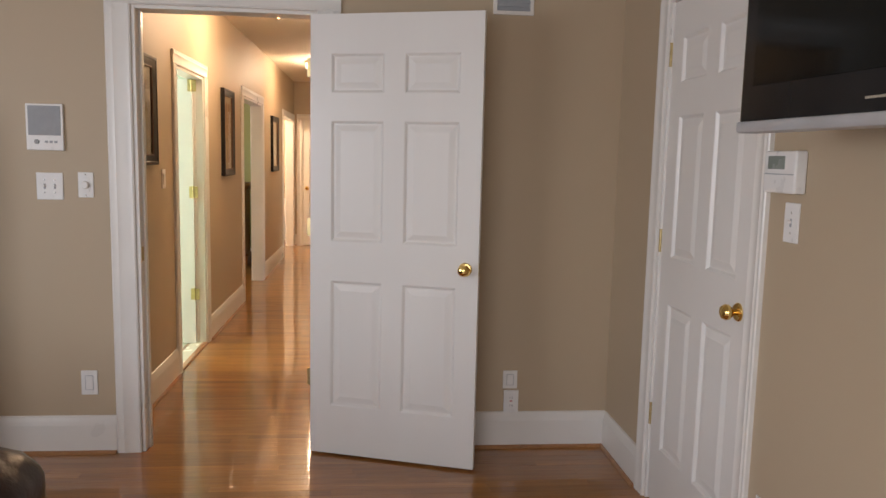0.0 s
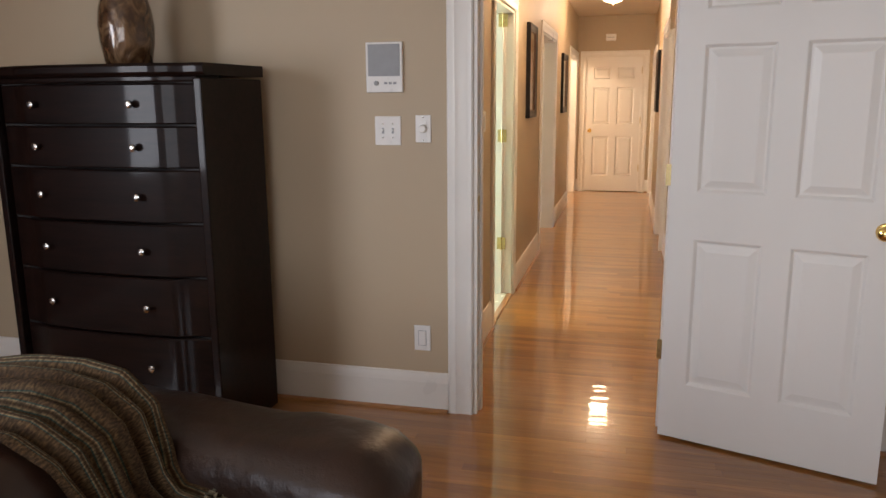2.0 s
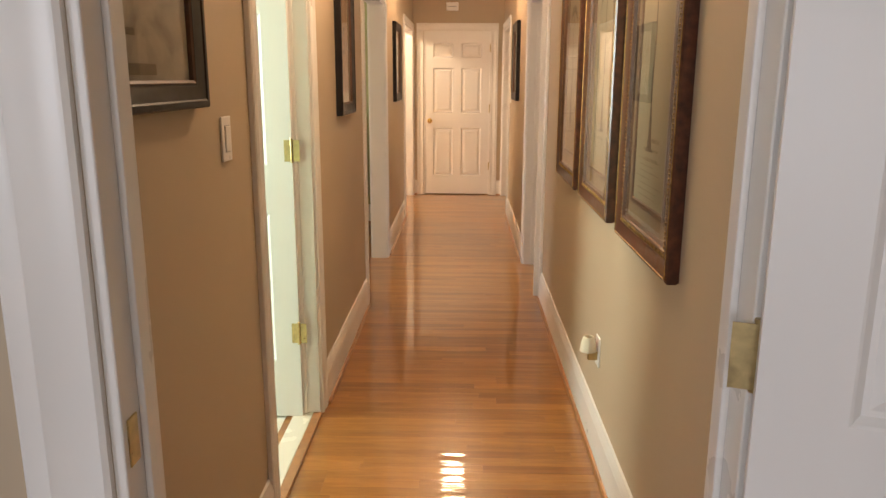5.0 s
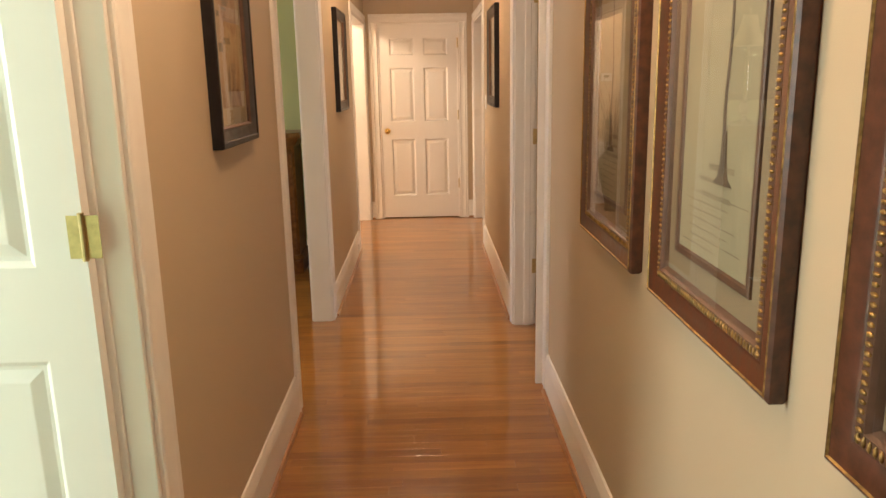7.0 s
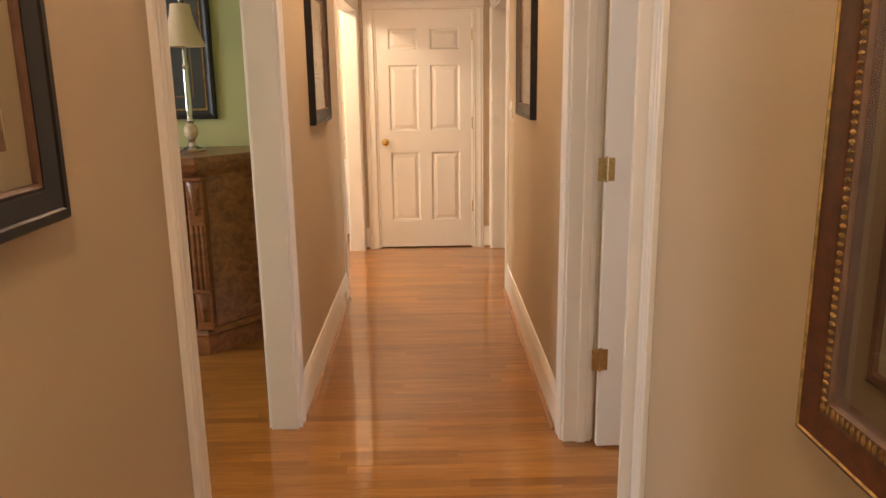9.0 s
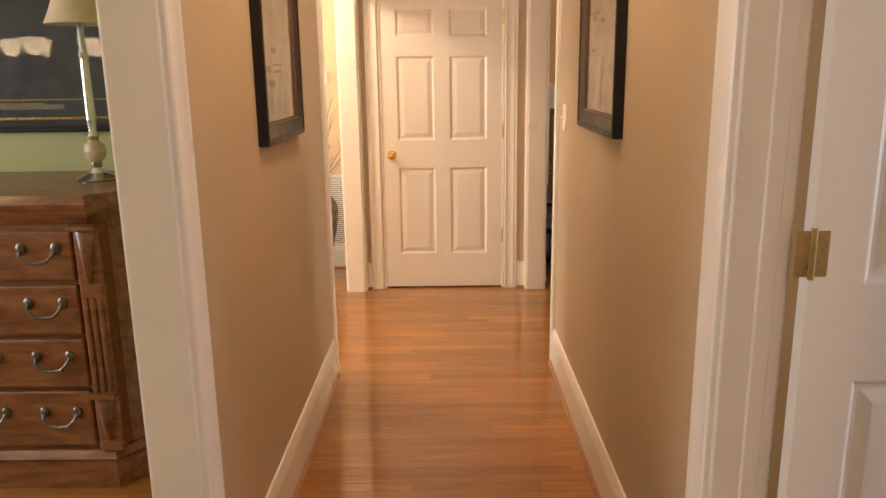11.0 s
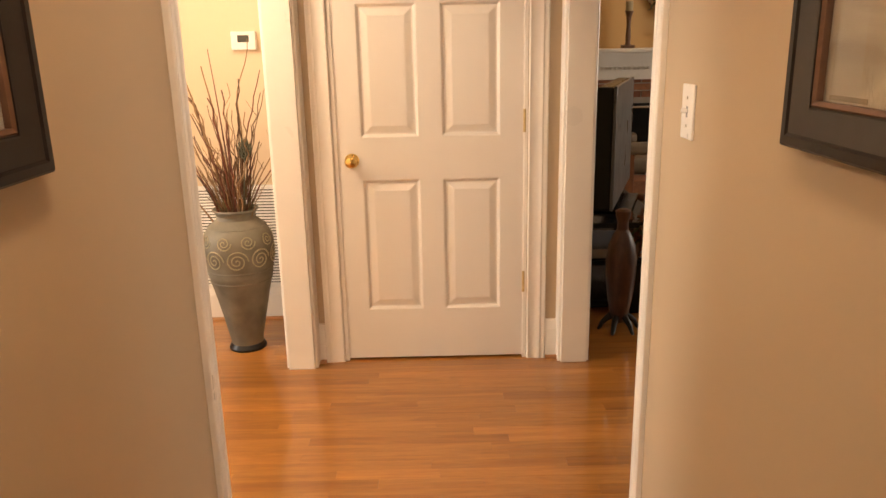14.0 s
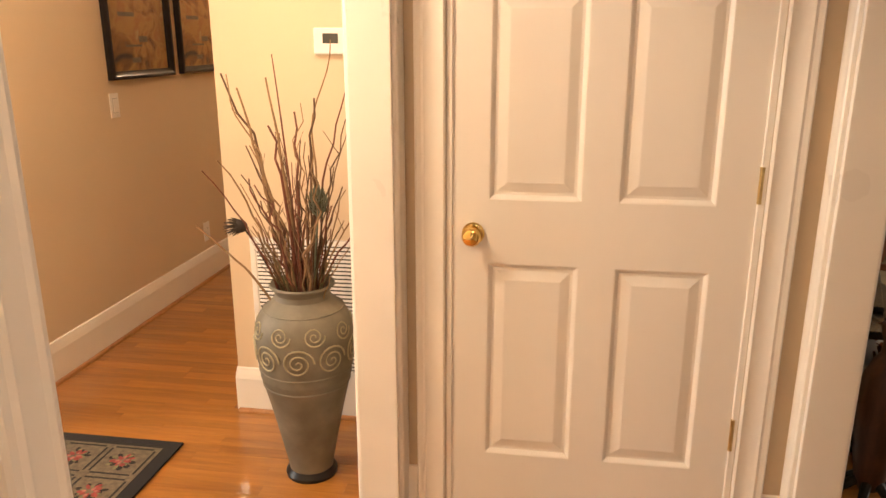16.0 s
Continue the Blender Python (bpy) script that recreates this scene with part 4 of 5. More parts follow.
for i in range(70):
    a = throw_point((i + 0.5) / 70, 1.0)
    pts = [a + Vector((0.012 * s + rng.uniform(-0.004, 0.004), 0.014 * s * rng.uniform(-0.6, 1), -0.006 * s + 0.006 * rng.random())) for s in range(6)]
    tube(fringes, pts, 0.0028, 5, 0.5)
part("fringe", fringes, plain("tan_and_teal_yarn", (0.25, 0.22, 0.15), 0.9, vary=0.7, scale=60), throw, "twisted tan and teal yarn fringe")

# ---- bedroom: wall fittings ----
ic = thing("intercom_panel", "white wall intercom with a grey speaker grille and small knobs", "intercom")
ic.matrix_world = on_wall(-1.119, YB, 1.593, "-y")
part("housing", slab(-0.084, 0.084, -0.016, 0, -0.108, 0.108, 0.004), PLASTIC, ic)
part("grille", slab(-0.073, 0.073, -0.0185, -0.012, -0.038, 0.099, 0.002), GREY, ic, "grey speaker grille")
bm = lathe([(0.0105, 0), (0.0105, 0.007), (0.008, 0.010), (0, 0.010)], 18, close=False)
bmesh.ops.transform(bm, matrix=Matrix.Translation((-0.035, -0.016, -0.068)) @ Matrix.Rotation(radians(90), 4, "X"), verts=bm.verts)
part("volume_knob", bm, GREY, ic)
for i in range(3):
    part("button", slab(0.0 + i * 0.021, 0.014 + i * 0.021, -0.0185, -0.015, -0.073, -0.063, 0.001), GREY, ic)
plate("light_switch", on_wall(-1.11, YB, 1.317, "-y"), 0.121, 0.128, "white double toggle light switch plate", "light switch", "toggles")
plate("dimmer_switch", on_wall(-0.946, YB, 1.326, "-y"), 0.071, 0.120, "white rotary dimmer switch plate", "light switch", "dial")
plate("wall_outlet", on_wall(-0.962, YB, 0.358, "-y"), 0.078, 0.122, "white power outlet plate above the baseboard", "outlet", "rocker")
plate("wall_outlet", on_wall(1.13, YB, 0.362, "-y"), 0.075, 0.095, "white telephone outlet plate", "outlet", "rocker")
plate("wall_outlet", on_wall(1.138, YB, 0.245, "-y"), 0.078, 0.120, "white outlet with a red test button", "outlet", "gfci")
plate("wall_outlet", on_wall(XB, 2.585, 0.39, "-x"), 0.075, 0.12, "white power outlet plate low on the wall", "outlet", "outlet")
plate("light_switch", on_wall(XB, 2.545, 1.325, "-x"), 0.075, 0.118, "white toggle light switch under the thermostat", "light switch", "toggle")
th = thing("thermostat", "white boxy wall thermostat with a grey display", "thermostat")
th.matrix_world = on_wall(XB, 2.575, 1.473, "-x")
part("housing", slab(-0.085, 0.085, -0.038, 0, -0.062, 0.062, 0.006), PLASTIC, th)
part("display", slab(-0.062, 0.03, -0.0395, -0.03, 0.008, 0.047, 0.001), plain("grey_lcd", (0.22, 0.25, 0.22), 0.25), th, "grey display")
part("cover_seam", slab(-0.078, 0.078, -0.0388, -0.03, -0.008, -0.005, 0), GREY, th)
vent = thing("wall_vent", "white slatted return air vent high on the wall", "vent")
vent.matrix_world = on_wall(1.085, YB, 2.29, "-y")
part("frame", rings(0.20, 0.20, [(0, 0), (0, 0.008), (0.003, 0.010), (0.018, 0.010), (0.020, 0.002)]), TRIM, vent)
part("backing", sheet(-0.085, 0.085, -0.085, 0.085, 0.002), GREY, vent)
for i in range(9):
    sl = slab(-0.083, 0.083, -0.009, -0.0035, -0.078 + i * 0.0175, -0.078 + i * 0.0175 + 0.008, 0)
    part("slat", sl, GREY, vent)
tv = thing("wall_television", "black flat television with a silver lower edge on a wall bracket", "television")
tv.matrix_world = pose(1.37, 1.765, 1.905, 0, 0, -85)
BLACKPLASTIC = plain("glossy_black_plastic", (0.012, 0.012, 0.013), 0.18, vary=0.1, bump=0, coat=0.5)
part("body", slab(-0.52, 0.52, 0.0, 0.075, -0.32, 0.32, 0.012), BLACKPLASTIC, tv)
part("screen", slab(-0.465, 0.465, -0.0015, 0.002, -0.225, 0.275, 0.001), plain("dark_screen", (0.006, 0.007, 0.007), 0.08, vary=0.05, bump=0), tv, "dark glossy screen")
part("lower_edge", slab(-0.522, 0.522, -0.006, 0.06, -0.335, -0.306, 0.008), plain("silver_plastic", (0.45, 0.45, 0.46), 0.35, 0.3), tv, "silver lower edge")
part("brand_mark", slab(-0.085, -0.025, -0.0025, 0.001, -0.281, -0.276, 0), CHROME, tv, "plain silver mark")
for mt in (BLACKPLASTIC, bpy.data.materials["dark_screen"]):
    mt.node_tree.nodes["Principled BSDF"].inputs["Specular IOR Level"].default_value = 0.15
BLACKPLASTIC.node_tree.nodes["Principled BSDF"].inputs["Coat Weight"].default_value = 0.08
part("bracket", slab(-0.15, 0.15, 0.07, 0.33, -0.1, 0.1, 0.01), BLACKGAP, tv)
# latch strike on the doorway's west jamb
bm = slab(BED[0] + 0.0125, BED[0] + 0.0155, YB + 0.010, YB + 0.040, 0.96, 1.03, 0.001)
single("strike_plate", bm, DULL_BRASS, "small brass strike plate on the door jamb", "strike plate")

# ---- hall: pictures, switches, night light ----
ornate_picture(5.08, 5.73, 0.975, 2.01, 1)
ornate_picture(5.90, 6.55, 0.975, 2.01, 2)
ornate_picture(6.705, 7.347, 0.975, 2.01, 3)
black_picture(on_wall(XL, 4.67, 1.722, "+x"), 0.72, 0.615, "black framed sepia landscape print behind glass", 0)
black_picture(on_wall(XL, 7.246, 1.667, "+x"), 0.47, 0.747, "black framed warm brown print behind glass", 1, mat=0.055)
black_picture(on_wall(XL, 10.391, 1.62, "+x"), 0.60, 0.70, "grey sepia print in a wide black frame", 0, 0.068, "pair of prints at the hall's end")
black_picture(on_wall(XR, 10.415, 1.63, "-x"), 0.64, 0.70, "pale print behind glass in a wide black frame", 0, 0.068, "pair of prints at the hall's end")
plate("light_switch", on_wall(XL, 5.226, 1.324, "+x"), 0.075, 0.118, "white rocker light switch plate on the hall wall", "light switch", "rocker")
plate("light_switch", on_wall(XR, 11.245, 1.283, "-x"), 0.075, 0.118, "white toggle light switch plate beside the opening", "light switch", "toggle")
nl = thing("night_light", "small plug-in night light with a cream shade", "night light")
nl.matrix_world = on_wall(XN, 6.07, 0.425, "-x")
part("cover", slab(-0.037, 0.037, -0.006, 0, -0.06, 0.06, 0.0025), PLASTIC, nl)
part("plug", slab(-0.017, 0.017, -0.045, -0.005, -0.035, 0.0, 0.005), DULL_BRASS, nl)
part("shade", lathe([(0.034, 0.0), (0.030, 0.03), (0.022, 0.055), (0.018, 0.06), (0.016, 0.058), (0.031, 0.0)], 20, (0, -0.042, 0.0), close=False), plain("cream_shade", (0.75, 0.68, 0.52), 0.6), nl, "cream bell shade")
ch = thing("door_chime", "small white box high on the end wall", "chime box")
ch.matrix_world = on_wall(-0.39, YE, 2.335, "-y")
part("housing", slab(-0.075, 0.075, -0.03, 0, -0.05, 0.05, 0.008), PLASTIC, ch)
part("grille_slot", slab(-0.05, 0.05, -0.0315, -0.025, -0.004, 0.004, 0), GREY, ch)
bm = slab(XL - TH, XL - 0.03, BATH[0] + 0.014, BATH[1] - 0.014, 0.0005, 0.010, 0.003)
structure("door_1_saddle", bm, TILE, "pale stone saddle of the bathroom doorway", "threshold")
bm = slab(XL - 0.03, XL + 0.01, BATH[0] + 0.014, BATH[1] - 0.014, 0.0005, 0.012, 0.004)
structure("door_1_threshold", bm, SHOE, "oak threshold of the bathroom doorway", "threshold")

# bathroom tile floor
tiles = tagged(new("floor_bath"), "pale square tile floor of the bathroom", "floor", "", "structure")
tm = finish(slab(0.0015, 0.3035, 0.0015, 0.3035, -0.016, 0.0, 0.002, 1), "tile", TILE)
for i in range(7):
    for j in range(9):
        o = new("tile", tm)
        o.location = (-3.2 + i * 0.305 + 0.04, 4.58 + j * 0.305, 0.001)
        o.parent = tiles
tub = thing("bathtub", "white built-in bathtub along the bathroom wall", "bathtub", (-2.8, 5.9, 0))
part("tub_body", slab(-0.38, 0.30, -1.2, 1.2, 0.0, 0.5, 0.03, 3), TILE, tub)

# ---- dining room ----
CARVED = wood("carved_walnut", (0.125, 0.040, 0.014), (0.33, 0.130, 0.046), 0.38, 0.35, (2, 9, 9), 3, 0.1)
side = thing("sideboard", "carved walnut sideboard with canted corners and metal bail pulls", "sideboard", (0, 0, 0))
side.scale = (1, 1, 1.075)
SX0, SX1, SY = -3.225, -1.535, 10.27


def plan(out):
    """The sideboard's outline, grown outwards by out."""
    return [(SX0 - 0.26 - out, 10.90), (SX0 - 0.26 - out, 10.58 - out * 0.4), (SX0 - out * 0.4, SY - out), (SX1 + out * 0.4, SY - out), (SX1 + 0.26 + out, 10.58 - out * 0.4), (SX1 + 0.26 + out, 10.90)]


def layer(out0, z0, out1, z1, bm=None):
    bm = bm or bmesh.new()
    lo, hi = [bm.verts.new((x, y, z0)) for x, y in plan(out0)], [bm.verts.new((x, y, z1)) for x, y in plan(out1)]
    k = len(lo)
    for i in range(k):
        bm.faces.new((lo[i], lo[(i + 1) % k], hi[(i + 1) % k], hi[i]))
    bm.faces.new(lo[::-1]), bm.faces.new(hi)
    return bm


part("carcass", layer(0, 0.14, 0, 0.93), CARVED, side)
bm = layer(0.02, 0.0, 0.02, 0.10)
layer(0.02, 0.10, 0.032, 0.115, bm), layer(0.032, 0.115, 0.012, 0.14, bm)
part("base_moulding", bm, CARVED, side)
bm = layer(0.006, 0.93, 0.03, 0.965)
layer(0.03, 0.965, 0.036, 0.985, bm)
part("cornice", bm, CARVED, side)
bm = layer(0.05, 0.985, 0.056, 1.0)
layer(0.056, 1.0, 0.048, 1.028, bm)
part("top", bm, CARVED, side, "polished walnut top")
PULL = plain("pewter_pull", (0.20, 0.18, 0.155), 0.35, 0.9, vary=0.25, scale=40)
cols = [(-3.17, -2.68), (-2.64, -2.12), (-2.08, -1.59)]
rows = [(0.745, 0.91), (0.56, 0.73), (0.375, 0.545), (0.16, 0.36)]
for x0, x1 in cols:
    for z0, z1 in rows:
        bm = slab(x0, x1, SY - 0.022, SY + 0.01, z0, z1, 0.008, 3)
        dr = part("drawer", bm, CARVED, side)
        cz = (z0 + z1) / 2 + 0.012
        for cx in (x0 + 0.115, x1 - 0.115):
            pull = bmesh.new()
            tube(pull, [(cx - 0.06, SY - 0.03, cz + 0.012), (cx - 0.056, SY - 0.048, cz - 0.004), (cx - 0.036, SY - 0.053, cz - 0.024), (cx, SY - 0.054, cz - 0.029), (cx + 0.036, SY - 0.053, cz - 0.024), (cx + 0.056, SY - 0.048, cz - 0.004), (cx + 0.06, SY - 0.03, cz + 0.012)], 0.0058, 8)
            for s in (-1, 1):
                bmesh.ops.create_uvsphere(pull, u_segments=12, v_segments=8, radius=0.017, matrix=Matrix.Translation((cx + s * 0.06, SY - 0.028, cz + 0.014)) @ Matrix.Diagonal((1, 0.5, 1.25, 1)))
            part("pull", pull, PULL, dr, "pewter bail pull")
for cx in (SX0, SX1):
    col = part("pilaster", slab(cx - 0.045, cx + 0.045, SY - 0.03, SY + 0.06, 0.14, 0.93, 0.012, 3), CARVED, side, "carved corner pilaster")
    for i in range(3):
        part("flute", lathe([(0.009, 0.36), (0.010, 0.37), (0.010, 0.68), (0.009, 0.69)], 10, (cx - 0.026 + i * 0.026, SY - 0.031, 0)), CARVED, col)
    for z, hgt in ((0.74, 0.17), (0.19, 0.15)):
        outline = [(0.036 - 0.0026 * k + 0.004 * (k % 2), 0.016 + 0.018 * math.sin(k * 0.26)) for k in range(13)]
        bm, last = bmesh.new(), None
        for k, (w, out) in enumerate(outline):
            zz = z + hgt - k * hgt / 12
            ring = [bm.verts.new((cx + w * math.cos(a), SY - 0.028 - out * math.sin(a), zz)) for a in (math.pi * q / 8 for q in range(9))]
            for q in range(8 if last else 0):
                bm.faces.new((last[q], last[q + 1], ring[q + 1], ring[q]))
            last = ring
        part("corbel", bm, CARVED, col, "carved acanthus corbel")
        part("corbel_cap", slab(cx - 0.05, cx + 0.05, SY - 0.062, SY, z + hgt + 0.004, z + hgt + 0.02, 0.005), CARVED, col)
for s, cx in ((1, SX1), (-1, SX0)):
    bm = rings(0.24, 0.70, [(0, 0), (0, 0.006), (0.010, 0.012), (0.020, 0.006), (0.024, 0.001)])
    m = pose(cx + s * 0.155, 10.475, 0.54, 0, 0, s * 43.9)
    bmesh.ops.transform(bm, matrix=m, verts=bm.verts)
    part("side_panel_moulding", bm, CARVED, side)

lampt = thing("table_lamp", "slender silver buffet lamp with a cream bell shade", "table lamp", (-1.635, 10.60, 1.105))
SHADECLOTH = plain("cream_linen_shade", (0.66, 0.54, 0.38), 0.85, vary=0.05, scale=30, bump=0.4, fine=500)
part("base", lathe([(0.075, 0), (0.078, 0.008), (0.06, 0.02), (0.03, 0.03), (0.018, 0.05), (0.022, 0.07)], 28), CHROME, lampt, "stepped silver base")
part("ball", lathe([(0.016, 0.07), (0.034, 0.085), (0.041, 0.112), (0.034, 0.140), (0.016, 0.154)], 24), plain("cream_marble", (0.62, 0.5, 0.34), 0.2, vary=0.2, scale=30), lampt, "cream marble ball")
part("stem", lathe([(0.02, 0.154), (0.024, 0.17), (0.014, 0.19), (0.015, 0.21), (0.019, 0.23), (0.016, 0.45), (0.021, 0.47), (0.012, 0.49), (0.012, 0.62)], 20), CHROME, lampt, "slender silver stem")
part("shade", lathe([(0.122, 0.575), (0.105, 0.61), (0.082, 0.67), (0.062, 0.74), (0.052, 0.80), (0.049, 0.80), (0.059, 0.74), (0.079, 0.67), (0.118, 0.577)], 32, close=False), SHADECLOTH, lampt, "cream bell shade")
part("finial", lathe([(0.004, 0.80), (0.010, 0.815), (0.012, 0.83), (0.005, 0.85), (0.003, 0.86)], 12), CHROME, lampt)
black_picture(on_wall(-2.056, 10.92, 1.80, "-y"), 0.98, 1.06, "large dark framed picture with a gold inner line, behind reflecting glass", 3, 0.05, lip=False)
gl = rings(0.98, 1.06, [(0.05, 0.018), (0.053, 0.0225), (0.060, 0.0225), (0.062, 0.016)])
pic = bpy.data.objects["framed_picture.004"]
part("gold_line", gl, GILT, pic, "gold inner line")
part("inner_gold_line", rings(0.72, 0.80, [(0, 0.011), (0, 0.0125), (0.005, 0.0125), (0.005, 0.011)]), GILT, pic)
reg = thing("floor_register", "small pale metal floor register", "floor vent", (-1.68, 10.05, 0.0005))
part("rim", slab(-0.13, 0.13, -0.055, 0.055, 0, 0.004, 0.001), PLASTIC, reg)
for i in range(9):
    part("slot", slab(-0.10 + i * 0.0225, -0.09 + i * 0.0225, -0.035, 0.035, 0.0035, 0.0045, 0), BLACKGAP, reg)
chand = thing("chandelier", "lit chandelier with frosted glass cups above the dining table", "chandelier", (-2.85, 9.0, -0.17))
part("rod", lathe([(0.008, 1.95), (0.008, CEILING + 0.15)], 10), DULL_BRASS, chand)
part("canopy", lathe([(0.035, CEILING + 0.13), (0.06, CEILING + 0.15), (0.06, CEILING + 0.17)], 20), DULL_BRASS, chand)
part("hub", lathe([(0.01, 1.72), (0.04, 1.76), (0.05, 1.82), (0.02, 1.9), (0.03, 1.95)], 18), DULL_BRASS, chand)
CUP = glowing("lit_cup_glass", (1.0, 0.72, 0.42), 15.0)
for i in range(5):
    a = math.radians(72 * i + 20)
    d = Vector((math.cos(a), math.sin(a), 0))
    bm = bmesh.new()
    tube(bm, [d * 0.03 + Vector((0, 0, 1.80)), d * 0.13 + Vector((0, 0, 1.72)), d * 0.23 + Vector((0, 0, 1.74)), d * 0.27 + Vector((0, 0, 1.80))], 0.008, 8)
    arm = part("arm", bm, DULL_BRASS, chand)
    part("glass_cup", lathe([(0.02, 1.80), (0.045, 1.82), (0.06, 1.87), (0.066, 1.91)], 18, (d.x * 0.27, d.y * 0.27, 0), close=False), CUP, arm, "glowing frosted cup").visible_shadow = False

# ---- foyer ----
m, n, b = nodes("grey_green_stoneware")
at = coords(n)
v1, v2 = node(n, "ShaderNodeTexNoise", Scale=9.0, Detail=6.0), node(n, "ShaderNodeTexNoise", Scale=90.0, Detail=3.0)
n.links.new(at, v1.inputs["Vector"]), n.links.new(at, v2.inputs["Vector"])
r = ramp(n, v1.outputs[0], [(0.3, (0.105, 0.095, 0.068)), (0.55, (0.16, 0.145, 0.11)), (0.75, (0.215, 0.195, 0.15))])
n.links.new(r.outputs[0], b.inputs["Base Color"])
b.inputs["Roughness"].default_value = 0.55
bp = node(n, "ShaderNodeBump", Strength=0.25, Distance=0.002)
n.links.new(v2.outputs[0], bp.inputs["Height"]), n.links.new(bp.outputs[0], b.inputs["Normal"])
STONEWARE = m
VASE = [(0.076, 0.03), (0.080, 0.06), (0.100, 0.16), (0.126, 0.28), (0.150, 0.38), (0.1535, 0.39), (0.152, 0.40), (0.163, 0.47), (0.165, 0.53), (0.158, 0.575), (0.138, 0.615), (0.108, 0.642), (0.094, 0.655), (0.090, 0.672), (0.098, 0.690), (0.108, 0.697), (0.104, 0.704), (0.090, 0.698), (0.082, 0.675)]
vase = thing("floor_vase", "tall grey-green stoneware floor vase with raised swirls, full of dried twigs", "floor vase", (-1.257, 13.068, 0))
part("body", lathe(VASE, 48, close=False), STONEWARE, vase)
part("foot", lathe([(0.0, 0.0), (0.088, 0.0), (0.090, 0.012), (0.078, 0.03), (0, 0.03)], 36, close=False), BLACKFRAME, vase, "black foot ring")


def vase_radius(z):
    for (r0, z0), (r1, z1) in zip(VASE, VASE[1:]):
        if z0 <= z <= z1:
            return r0 + (r1 - r0) * (z - z0) / (z1 - z0)
    return 0.15


def on_vase(theta, z, out=0.001):
    r2 = vase_radius(z) + out
    return (r2 * math.cos(theta), r2 * math.sin(theta), z)


SWIRL = plain("pale_swirl_glaze", (0.34, 0.31, 0.2), 0.5, vary=0.2, scale=40)
for i in range(9):
    bm = bmesh.new()
    cz, ct, big = (0.480, i * 2 * math.pi / 9, 0.052) 
    turns = [(big * (1 - s / 46), s * 0.36) for s in range(44)]
    tube(bm, [on_vase(ct + q * math.cos(a) / 0.16, cz + q * math.sin(a)) for q, a in turns], 0.0034, 6, 0.7)
    part("swirl", bm, SWIRL, vase)
    bm = bmesh.new()
    cz, ct, big = 0.568, (i + 0.5) * 2 * math.pi / 9, 0.034
    tube(bm, [on_vase(ct + q * math.cos(-a) / 0.15, cz + q * math.sin(-a)) for q, a in [(big * (1 - s / 36), s * 0.4) for s in range(33)]], 0.0030, 6, 0.7)
    part("swirl", bm, SWIRL, vase)
for z in (0.415, 0.620, 0.360):
    part("raised_band", tube(bmesh.new(), [on_vase(k * 2 * math.pi / 48, z, 0.0) for k in range(49)], 0.003, 6), STONEWARE, vase)
TWIGS = [plain("brown_twig", (0.11, 0.055, 0.028), 0.8, vary=0.4, scale=50), plain("reddish_twig", (0.16, 0.05, 0.028), 0.75, vary=0.4, scale=50), plain("tan_twig", (0.26, 0.16, 0.08), 0.85, vary=0.3, scale=50), plain("olive_grass", (0.13, 0.11, 0.05), 0.85, vary=0.4, scale=50)]
rng = random.Random(11)
for i in range(64):
    a, lean = rng.uniform(0, 2 * math.pi), rng.uniform(0.0, 0.075) + (0.05 if i % 5 == 0 else 0)
    tall = rng.uniform(0.16, 0.48) if i > 9 else rng.uniform(0.5, 0.68)
    d = Vector((math.cos(a), math.sin(a), 0))
    start = d * rng.uniform(0.0, 0.065) + Vector((0, 0, 0.50))
    curl = rng.uniform(0.001, 0.005) if i % 6 else 0.011
    pts, p = [], start
    steps = 15
    for s in range(steps):
        k = s / (steps - 1)
        wob = Vector((rng.gauss(0, curl), rng.gauss(0, curl), 0)) * (0.3 + k)
        pts.append(start + Vector((0, 0, k * (tall + 0.2))) + d * lean * (0.5 * k + 1.9 * k * k) + wob)
    bm = tube(bmesh.new(), pts, rng.uniform(0.0034, 0.0068) if i > 5 else 0.009, 6, 0.35)
    if i % 3 == 0:
        for s in (7, 9, 11):
            side_d = Vector((rng.uniform(-1, 1), rng.uniform(-1, 1), 1.2)).normalized()
            tube(bm, [pts[s], pts[s] + side_d * 0.03, pts[s] + side_d * rng.uniform(0.06, 0.12) + Vector((rng.gauss(0, 0.01), 0, 0))], 0.0018, 4, 0.4)
    part("twig", bm, TWIGS[(i * 7 // 3) % 3], vase)
# three long curling stems
for dx, dy, top, turns in ((-0.21, -0.03, 0.68, 4), (0.10, 0.06, 0.78, 3), (-0.05, -0.02, 0.74, 0)):
    pts = [Vector((dx * k * (0.4 + 0.6 * k) + (0.016 * math.sin(k * turns * 5) if turns else 0), dy * k, 0.55 + (top + 0.14) * k)) for k in (s / 20 for s in range(21))]
    part("curly_stem", tube(bmesh.new(), pts, 0.006, 6, 0.3), TWIGS[1 if not turns else 2], vase, "long curling stem")
for i in range(46):
    a = rng.uniform(0, 2 * math.pi)
    d = Vector((math.cos(a), math.sin(a), 0))
    l = rng.uniform(0.12, 0.30)
    bm = tube(bmesh.new(), [d * (0.05 + 0.03 * k + 0.10 * l * k * k * 3) + Vector((0, 0, 0.60 + (l + 0.06) * k - 0.05 * k * k)) for k in (0, 0.25, 0.5, 0.75, 1)], 0.0024, 4, 0.25)
    part("grass_blade", bm, TWIGS[3 if i % 2 else 0], vase)
pod = bmesh.new()
tube(pod, [(-0.04, -0.04, 0.62), (-0.08, -0.06, 0.75), (-0.13, -0.07, 0.86), (-0.16, -0.075, 0.905)], 0.003, 5)
